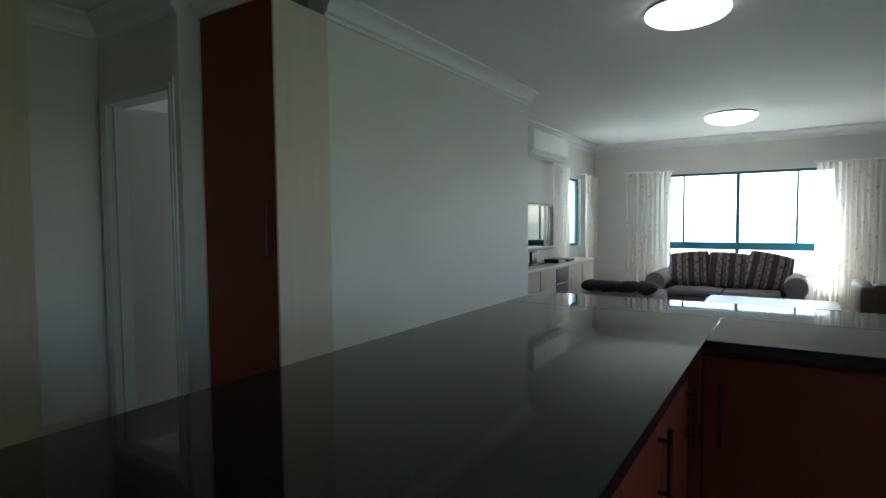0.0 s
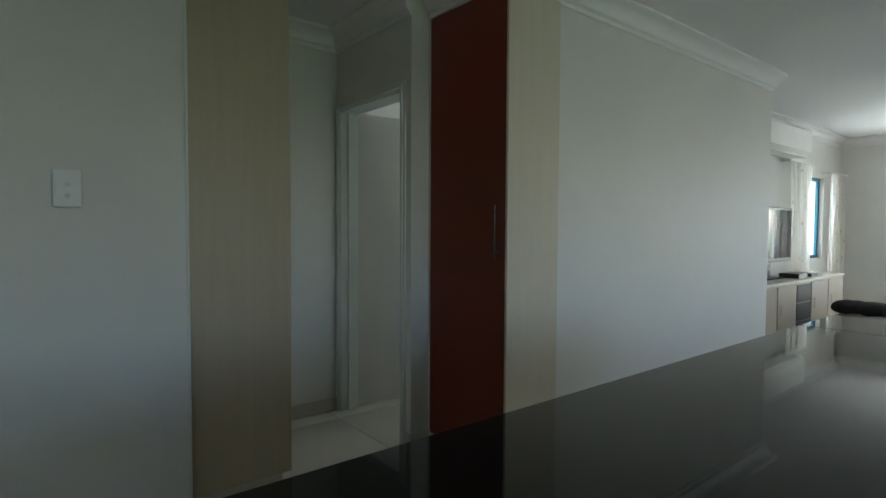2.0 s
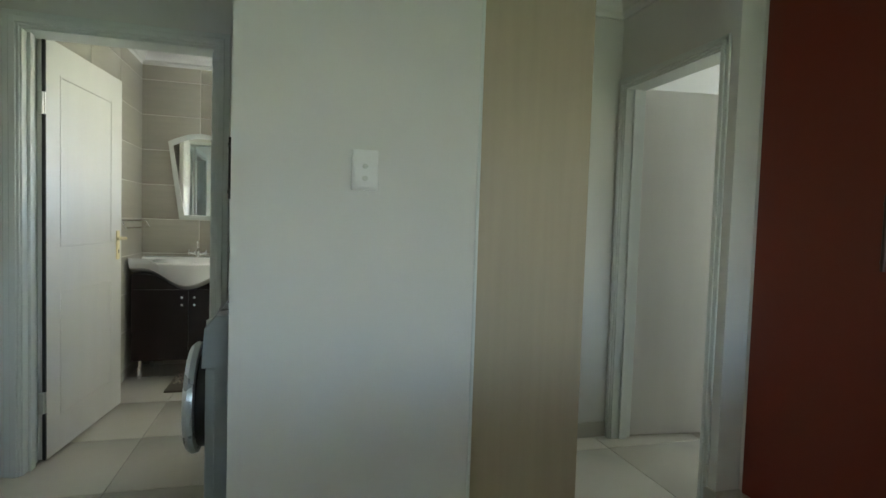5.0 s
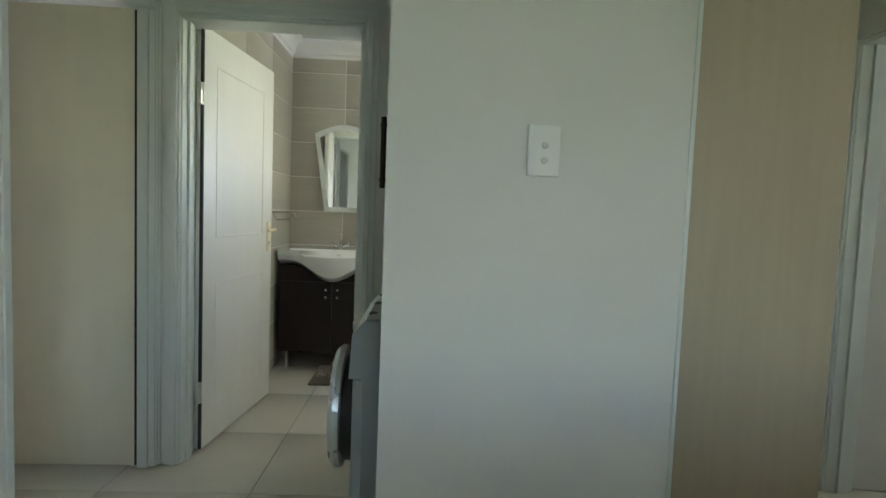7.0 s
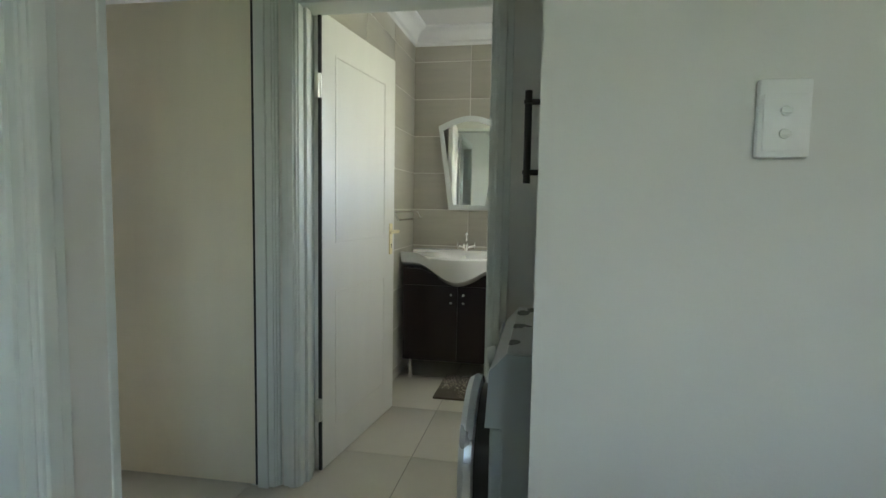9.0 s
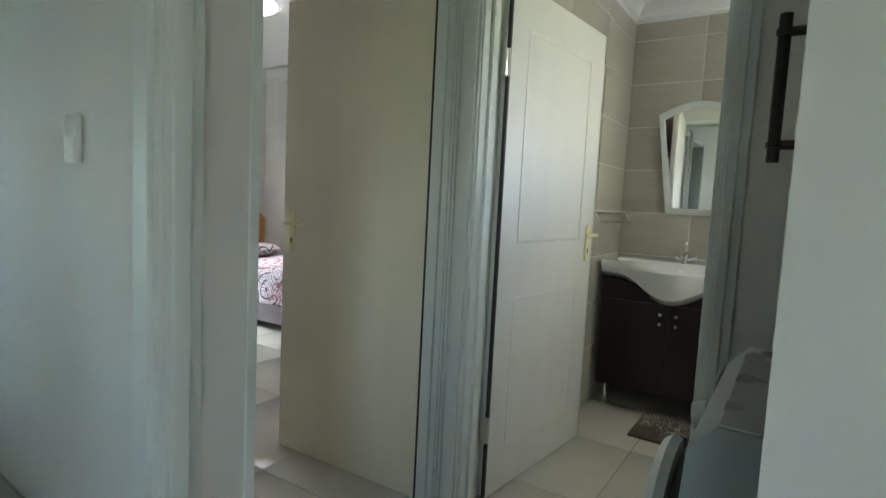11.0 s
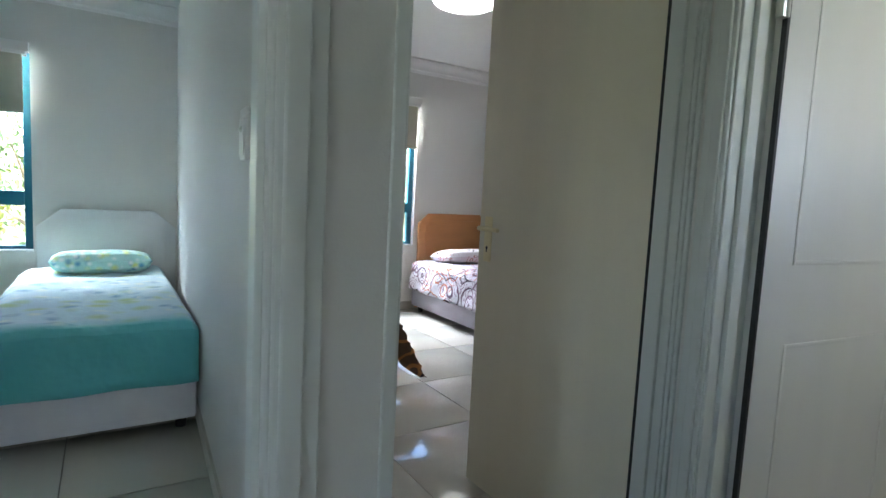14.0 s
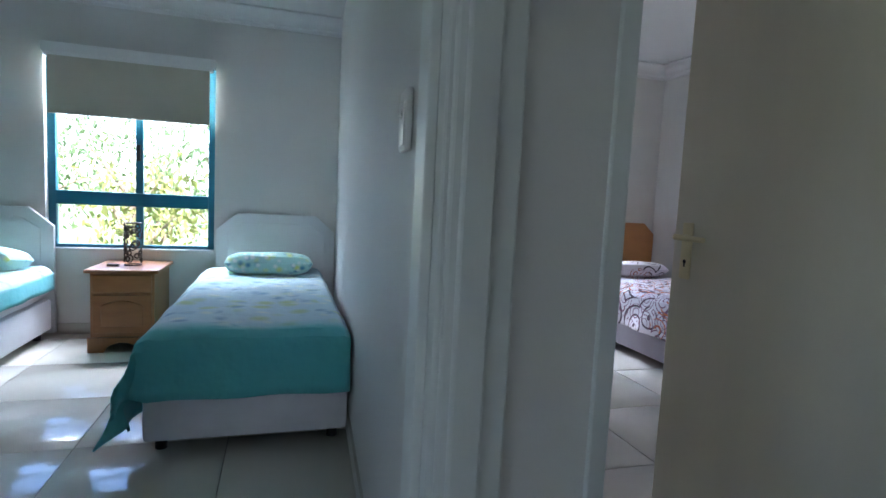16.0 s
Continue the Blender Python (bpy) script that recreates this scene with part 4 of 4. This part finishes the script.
# ---- nightstand ----
def nightstand():
    x0, x1, y0, y1 = -0.60, -0.18, Y_S + 0.02, -3.28
    g = thing("nightstand", "honey pine nightstand with a drawer and an arched panel door", "nightstand")
    boxpart("body", (x0 + 0.02, x1 - 0.02, y0, y1 - 0.02, 0.09, 0.53), M_PINE, g)
    boxpart("top", (x0 - 0.01, x1 + 0.01, y0, y1 + 0.012, 0.53, 0.555), M_PINE, g, bevel=0.008)
    boxpart("drawer", (x0 + 0.035, x1 - 0.035, y1 - 0.02, y1 - 0.002, 0.40, 0.52), M_PINE, g, bevel=0.005)
    d = boxpart("door", (x0 + 0.035, x1 - 0.035, y1 - 0.02, y1 - 0.004, 0.13, 0.385), M_PINE, g, bevel=0.004)
    bm = bmesh.new()
    a, b = x0 + 0.085, x1 - 0.085
    prism(bm, [(a, 0.175), (b, 0.175)] + [(b + (a - b) * k / 10, 0.315 + 0.035 * math.sin(math.pi * k / 10)) for k in range(11)], 'y', y1 - 0.005, y1 + 0.006, 0.006)
    part("arched_panel", bm, M_PINE, d)
    bm = bmesh.new()
    pts = [(x0 + 0.005, 0.0), (x0 + 0.10, 0.0), (x0 + 0.12, 0.035)] + [(x0 + 0.12 + (x1 - x0 - 0.24) * k / 10, 0.04 + 0.025 * math.sin(math.pi * k / 10)) for k in range(1, 10)]
    pts += [(x1 - 0.12, 0.035), (x1 - 0.10, 0.0), (x1 - 0.005, 0.0), (x1 - 0.005, 0.10), (x0 + 0.005, 0.10)]
    prism(bm, pts, 'y', y1 - 0.022, y1 - 0.001, 0.003)
    part("skirt", bm, M_PINE, g)
    for xx in (x0 + 0.005, x1 - 0.025):
        boxpart("side_foot", (xx, xx + 0.02, y0, y1 - 0.024, 0.0, 0.095), M_PINE, g)


nightstand()


def lattice_lamp(cx, cy, z):
    g = thing("table_lamp", "small dark woven lattice candle lamp", "lamp")
    bm = bmesh.new()
    rnd = random.Random(5)
    for k in range(34):
        a, h = rnd.uniform(0, 6.28), rnd.uniform(0.03, 0.27)
        r = 0.052
        rad = rnd.uniform(0.014, 0.026)
        pts = [Vector((cx + r * math.cos(a + rad * math.cos(t) / r), cy + r * math.sin(a + rad * math.cos(t) / r), z + h + rad * math.sin(t))) for t in [2 * math.pi * i / 10 for i in range(10)]]
        for i in range(10):
            rod(bm, pts[i], pts[(i + 1) % 10], 0.0055, seg=5)
    part("lattice", bm, M_DARK, g)
    for h in (0.004, 0.295):
        bm = bmesh.new()
        for i in range(20):
            a, b = 2 * math.pi * i / 20, 2 * math.pi * (i + 1) / 20
            rod(bm, (cx + 0.053 * math.cos(a), cy + 0.053 * math.sin(a), z + h), (cx + 0.053 * math.cos(b), cy + 0.053 * math.sin(b), z + h), 0.004, seg=5)
        part("rim", bm, M_DARK, g)


lattice_lamp(-0.40, -3.52, 0.555)
bm = bmesh.new()
box(bm, -0.33, -0.26, -3.47, -3.43, 0.5555, 0.572, bevel=0.005)
solid("remote_control", bm, M_BLACK, "small black remote control on the nightstand", "remote", kind="thing")


# ---- ceiling lights ----
def ceiling_light(x, y, r, label, deep=0.065):
    g = thing("ceiling_light", label, "ceiling light")
    bm = bmesh.new()
    rod(bm, (x, y, H - 0.001), (x, y, H - 0.02), r * 0.96, r, 40)
    part("base_plate", bm, M_WPLAS, g)
    bm = bmesh.new()
    n = 40
    prof = [(r * 0.985, H - 0.021)] + [(r * math.cos(a), H - 0.025 - deep * math.sin(a)) for a in [k * math.pi / 16 for k in range(8)]]
    rings = [[bm.verts.new((x + q * math.cos(t), y + q * math.sin(t), z)) for t in [2 * math.pi * k / n for k in range(n)]] for q, z in prof]
    for a, b in zip(rings, rings[1:]):
        for k in range(n):
            bm.faces.new((a[k], b[k], b[(k + 1) % n], a[(k + 1) % n]))
    bm.faces.new(rings[-1])
    bmesh.ops.recalc_face_normals(bm, faces=bm.faces)
    part("diffuser", bm, M_LAMP, g, "lit white diffuser dome")


ceiling_light(0.51, 4.91, 0.235, "round white lit ceiling light in the kitchen")
ceiling_light(0.44, 8.65, 0.28, "round white lit ceiling light in the living room", 0.10)
ceiling_light(-3.36, -2.12, 0.22, "round white lit ceiling light in the bedroom", 0.05)


# ---- living room ----
def curtain(name, x0, x1, y, z0, z1, folds, depth, along='x', gather=1.0):
    g = thing(name, "sheer cream curtain with a faint leaf pattern", "curtain", "sheer curtains")
    bm = bmesh.new()
    n, m = 160, 14
    grid = []
    for i in range(n + 1):
        u = i / n
        row = []
        for j in range(m + 1):
            v = j / m
            amp = depth * (0.55 + 0.45 * v)
            o = amp * math.sin(2 * math.pi * folds * u + 0.6 * math.sin(5 * v + 9 * u)) + 0.3 * amp * math.sin(2 * math.pi * folds * 2.3 * u + 1)
            a = x0 + (x1 - x0) * (0.5 + (u - 0.5) * (1 - (1 - gather) * math.sin(math.pi * min(1, v * 0.9))))
            z = z1 + (z0 - z1) * v
            row.append(bm.verts.new((a, y + o, z) if along == 'x' else (y + o, a, z)))
        grid.append(row)
    for i in range(n):
        for j in range(m):
            bm.faces.new((grid[i][j], grid[i + 1][j], grid[i + 1][j + 1], grid[i][j + 1]))
    part("cloth", bm, M_SHEER, g)
    bm = bmesh.new()
    if along == 'x':
        rod(bm, (x0 - 0.03, y, z1 + 0.012), (x1 + 0.03, y, z1 + 0.012), 0.012)
    else:
        rod(bm, (y, x0 - 0.03, z1 + 0.012), (y, x1 + 0.03, z1 + 0.012), 0.012)
    part("curtain_rail", bm, M_WPLAS, g)
    for a in (x0, x1):
        bm = bmesh.new()
        if along == 'x':
            rod(bm, (a, y, z1 + 0.012), (a, 10.501, z1 + 0.012), 0.008)
        else:
            rod(bm, (y, a, z1 + 0.012), (-1.751, a, z1 + 0.012), 0.008)
        part("bracket", bm, M_WPLAS, g)


curtain("curtain", -1.19, -0.50, 10.38, 0.015, 1.99, 9, 0.035)
curtain("curtain", 1.35, 2.05, 10.38, 0.015, 2.0, 11, 0.035)
curtain("curtain", 8.35, 9.05, -1.64, 0.6, 2.0, 8, 0.03, 'y', 0.8)
curtain("curtain", 9.75, 10.35, -1.64, 0.015, 1.95, 7, 0.03, 'y')


def sofa():
    g = thing("sofa", "taupe upholstered sofa with rolled arms under the window", "sofa")
    boxpart("base", (-0.42, 1.10, 9.05, 9.85, 0.10, 0.25), M_SOFA, g, bevel=0.03)
    for k in range(2):
        boxpart("seat_cushion", (-0.31 + 0.65 * k, 0.335 + 0.65 * k, 9.0, 9.62, 0.252, 0.34), M_SOFA, g, bevel=0.045)
    boxpart("backrest", (-0.42, 1.10, 9.62, 9.9, 0.25, 0.60), M_SOFA, g, bevel=0.06)
    for x in (-0.45, 1.13):
        bm = bmesh.new()
        box(bm, x - 0.09, x + 0.09, 9.0, 9.85, 0.06, 0.42, bevel=0.03)
        rod(bm, (x, 8.98, 0.42), (x, 9.87, 0.42), 0.125, seg=28)
        part("arm", bm, M_SOFA, g)
    for x in (-0.42, 1.10):
        for y in (9.1, 9.8):
            bm = bmesh.new()
            rod(bm, (x, y, 0), (x, y, 0.1), 0.025)
            part("leg", bm, M_TABLE, g)


sofa()
for x, tip in ((-0.10, -6), (0.38, 3), (0.84, 12)):
    bm = pillow_mesh(0, 0, 0, 0.52, 0.50, 0.17)
    c = solid("cushion", bm, M_CUSH, "dark cushion woven with cream and plum patterns", "cushion", kind="thing", group="sofa cushions")
    c.matrix_world = pose(x, 9.50, 0.565, 72, tip, tip * 0.5)


def armchair(name, x0, x1, y0, y1, back, material, label):
    g = thing(name, label, "armchair")
    boxpart("seat", (x0 + 0.12, x1 - 0.12, y0 + 0.05, y1 - 0.05, 0.12, 0.37), material, g, bevel=0.04)
    for a in (x0, x1 - 0.16):
        boxpart("arm", (a, a + 0.16, y0, y1, 0.08, back - 0.03), material, g, bevel=0.05)
    boxpart("backrest", (x0 + 0.1, x1 - 0.1, y0, y0 + 0.2, 0.3, back), material, g, bevel=0.06)
    for a in (x0 + 0.05, x1 - 0.05):
        for b in (y0 + 0.05, y1 - 0.05):
            bm = bmesh.new()
            rod(bm, (a, b, 0), (a, b, 0.12), 0.022)
            part("leg", bm, M_TABLE, g)


armchair("armchair", 1.62, 2.5, 7.9, 8.75, 0.62, M_BROWN, "brown leather armchair facing the window")
armchair("armchair", -1.05, -0.2, 7.75, 8.5, 0.42, M_SOFA, "low taupe armchair with a dark throw")
bm = bmesh.new()
for k in range(4):
    bmesh.ops.create_icosphere(bm, subdivisions=3, radius=0.15, matrix=pose(-0.92 + 0.2 * k, 7.86, 0.46, 0, 0, 30 * k) @ Matrix.Diagonal((1.1, 0.8, 0.5, 1)))
for v in bm.verts:
    v.co += Vector((0, 0, 0.025 * noise.noise(v.co * 9)))
solid("throw", bm, M_BLKCL, "crumpled black throw lying on the armchair's back", "throw", kind="thing")

tb = thing("coffee_table", "low dark wooden coffee table", "table")
boxpart("tabletop", (0.35, 1.45, 7.2, 7.8, 0.40, 0.44), M_TABLE, tb, bevel=0.006)
for a in (0.4, 1.36):
    for b in (7.25, 7.71):
        boxpart("leg", (a, a + 0.05, b, b + 0.05, 0, 0.4), M_TABLE, tb)


def tv_corner():
    g = thing("tv_cabinet", "pale wood television cabinet with grey middle drawers", "cabinet")
    x0, x1, y0, y1 = -1.745, -1.32, 6.6, 9.1
    boxpart("body", (x0, x1, y0, y1, 0.06, 0.68), M_BEECH, g)
    boxpart("top", (x0, x1 + 0.02, y0 - 0.01, y1 + 0.01, 0.682, 0.71), M_PANEL, g)
    boxpart("plinth", (x0, x1 - 0.03, y0 + 0.02, y1 - 0.02, 0, 0.06), M_BLACK, g)
    for k in range(3):
        boxpart("drawer", (x1, x1 + 0.014, 7.62, 8.02, 0.10 + 0.19 * k, 0.28 + 0.19 * k), M_BLACK, g)
    for a, b in ((6.62, 7.1), (7.12, 7.6), (8.04, 8.56), (8.58, 9.08)):
        d = boxpart("door", (x1, x1 + 0.014, a, b, 0.08, 0.67), M_BEECH, g)
        bm = bmesh.new()
        rod(bm, (x1 + 0.03, a + 0.04, 0.4), (x1 + 0.03, a + 0.04, 0.5), 0.005)
        rod(bm, (x1 + 0.01, a + 0.04, 0.41), (x1 + 0.03, a + 0.04, 0.41), 0.004)
        rod(bm, (x1 + 0.01, a + 0.04, 0.49), (x1 + 0.03, a + 0.04, 0.49), 0.004)
        part("handle", bm, M_CHROME, d)
    t = thing("television", "flat television with a glossy dark screen on the cabinet", "television")
    boxpart("housing", (-1.60, -1.545, 7.12, 8.14, 0.88, 1.46), M_BLACK, t, bevel=0.008)
    boxpart("screen", (-1.544, -1.54, 7.15, 8.11, 0.92, 1.43), M_GRANITE, t, bevel=0.001)
    boxpart("stand", (-1.66, -1.48, 7.3, 7.75, 0.711, 0.725), M_BLACK, t)
    boxpart("neck", (-1.59, -1.555, 7.45, 7.6, 0.725, 0.87), M_BLACK, t)
    for y, w, h in ((7.85, 0.26, 0.05), (8.2, 0.22, 0.035)):
        b = thing("set_top_box", "small black box beside the television", "media box")
        boxpart("case", (-1.55, -1.36, y - w / 2 + 0.1, y + w / 2 + 0.1, 0.711, 0.711 + h), M_BLACK, b)


tv_corner()

ac = thing("air_conditioner", "white wall-mounted split air conditioner", "air conditioner")
bm = bmesh.new()
prism(bm, [(-1.749, 2.06), (-1.60, 2.06), (-1.535, 2.11), (-1.535, 2.34), (-1.56, 2.375), (-1.749, 2.38)], 'y', 7.46, 8.66, 0.008)
part("housing", bm, M_WPLAS, ac)
bm = bmesh.new()
box(bm, -1.63, -1.56, 7.52, 8.60, 2.048, 2.062, bevel=0.004)
part("louvre", bm, M_WPLAS, ac)
boxpart("display", (-1.542, -1.536, 8.35, 8.45, 2.2, 2.22), M_BLACK, ac)


# ---- outdoors ----
bm = bmesh.new()
bmesh.ops.create_grid(bm, x_segments=2, y_segments=2, size=600, matrix=Matrix.Translation((0, 0, -1.2)))
solid("ground", bm, M_GRASS, "sunlit lawn outside the windows", "ground")


def tree(x, y, h, spread, count, seed, material, label):
    rnd = random.Random(seed)
    g = thing("tree", label, "tree", "garden trees")
    bm = bmesh.new()
    z = -1.2
    rod(bm, (x, y, z), (x + 0.1, y, z + h * 0.55), 0.14, 0.08, 12)
    tips = []
    for k in range(7):
        a = k * 0.9 + rnd.uniform(-0.3, 0.3)
        p = Vector((x + 0.1, y, z + h * rnd.uniform(0.3, 0.55)))
        q = Vector((x + spread * 0.7 * math.cos(a), y + spread * 0.7 * math.sin(a), z + h * rnd.uniform(0.5, 0.95)))
        rod(bm, p, q, 0.05, 0.015, 8)
        tips.append(q)
    part("trunk", bm, M_BARK, g)
    verts, faces = [], []
    for k in range(count):
        c = rnd.choice(tips) + Vector((rnd.gauss(0, spread * 0.33), rnd.gauss(0, spread * 0.33), rnd.gauss(0, h * 0.14)))
        s = rnd.uniform(0.045, 0.09)
        r = Euler((rnd.uniform(0, 6), rnd.uniform(0, 6), rnd.uniform(0, 6))).to_matrix()
        i = len(verts)
        for p in ((-1, 0, 0), (0, -0.45, 0.1), (1, 0, 0), (0, 0.45, 0.1)):
            verts.append(c + r @ Vector(p) * s)
        faces.append((i, i + 1, i + 2, i + 3))
    me = bpy.data.meshes.new("crown")
    me.from_pydata(verts, [], faces)
    me.materials.append(material)
    o = new("crown", me)
    o.parent = g


for i, (x, y, h, s, m) in enumerate([(-2.2, -9.5, 4.2, 1.5, M_LEAF), (-0.4, -11.5, 3.6, 1.4, M_LEAF), (1.6, -12.5, 4.0, 1.6, M_LEAF), (3.6, -12, 3.4, 1.5, M_LEAF),
                                   (0.6, -8.6, 2.3, 0.7, M_PALM), (-6.5, -9.5, 3.8, 1.6, M_LEAF), (-8.8, -10.5, 4.2, 1.6, M_LEAF), (-4.6, -11, 3.4, 1.4, M_LEAF)]):
    tree(x, y, h, s, 1200, 40 + i, m, "leafy garden tree in bright sunlight outside")


# ---- tiles of floor and bathroom walls ----
P, TX, TY = 0.61, -3.615, 0.597
tile_me = {}


def tile_mesh(key, sx, sy, sz, material):
    if key not in tile_me:
        bm = bmesh.new()
        box(bm, 0, sx, 0, sy, 0, sz, bevel=0.0015)
        tile_me[key] = mesh_of("tile", bm, material)
    return tile_me[key]


me = tile_mesh("floor", P - 0.004, P - 0.004, 0.006, M_TILE)
for i in range(-3, 11):
    for j in range(-8, 6):
        x, y = TX + P * i, TY + P * j
        if x > 0.9 and y > 0:
            continue
        o = new("tile", me)
        o.parent = floor_ob
        o.location = (x + 0.002, y + 0.002, -0.006)

west, south = bpy.data.objects["wall_bath_west"], bpy.data.objects["wall_bath_south"]
slab("bath_grout_west", (-4.588, -4.576, 0.19, 2.0, 0, CB), M_WGROUT, "pale grout bed of the tiled wall", "grout")
slab("bath_grout_south", (-4.579, -2.80, 0.19, 0.202, 0, CB), M_WGROUT, "pale grout bed of the tiled wall", "grout")
RZ = [-0.19 + 0.2707 * k for k in range(10)]
for k in range(10):
    z0, z1 = max(RZ[k], 0.001), min(RZ[k] + 0.2707, CB)
    if z1 - z0 < 0.02:
        continue
    y = 0.199
    for w in (0.423, 0.55, 0.55, 0.272):
        o = new("tile", tile_mesh(("w", w, round(z1 - z0, 3)), 0.003, w - 0.006, z1 - z0 - 0.006, M_WTILE))
        o.parent = west
        o.location = (-4.576, y + 0.003, z0 + 0.003)
        y += w
    x = -4.573
    for w in (0.55, 0.55, 0.55, 0.12):
        o = new("tile", tile_mesh(("s", w, round(z1 - z0, 3)), w - 0.006, 0.003, z1 - z0 - 0.006, M_WTILE))
        o.parent = south
        o.location = (x + 0.003, 0.202, z0 + 0.003)
        x += w
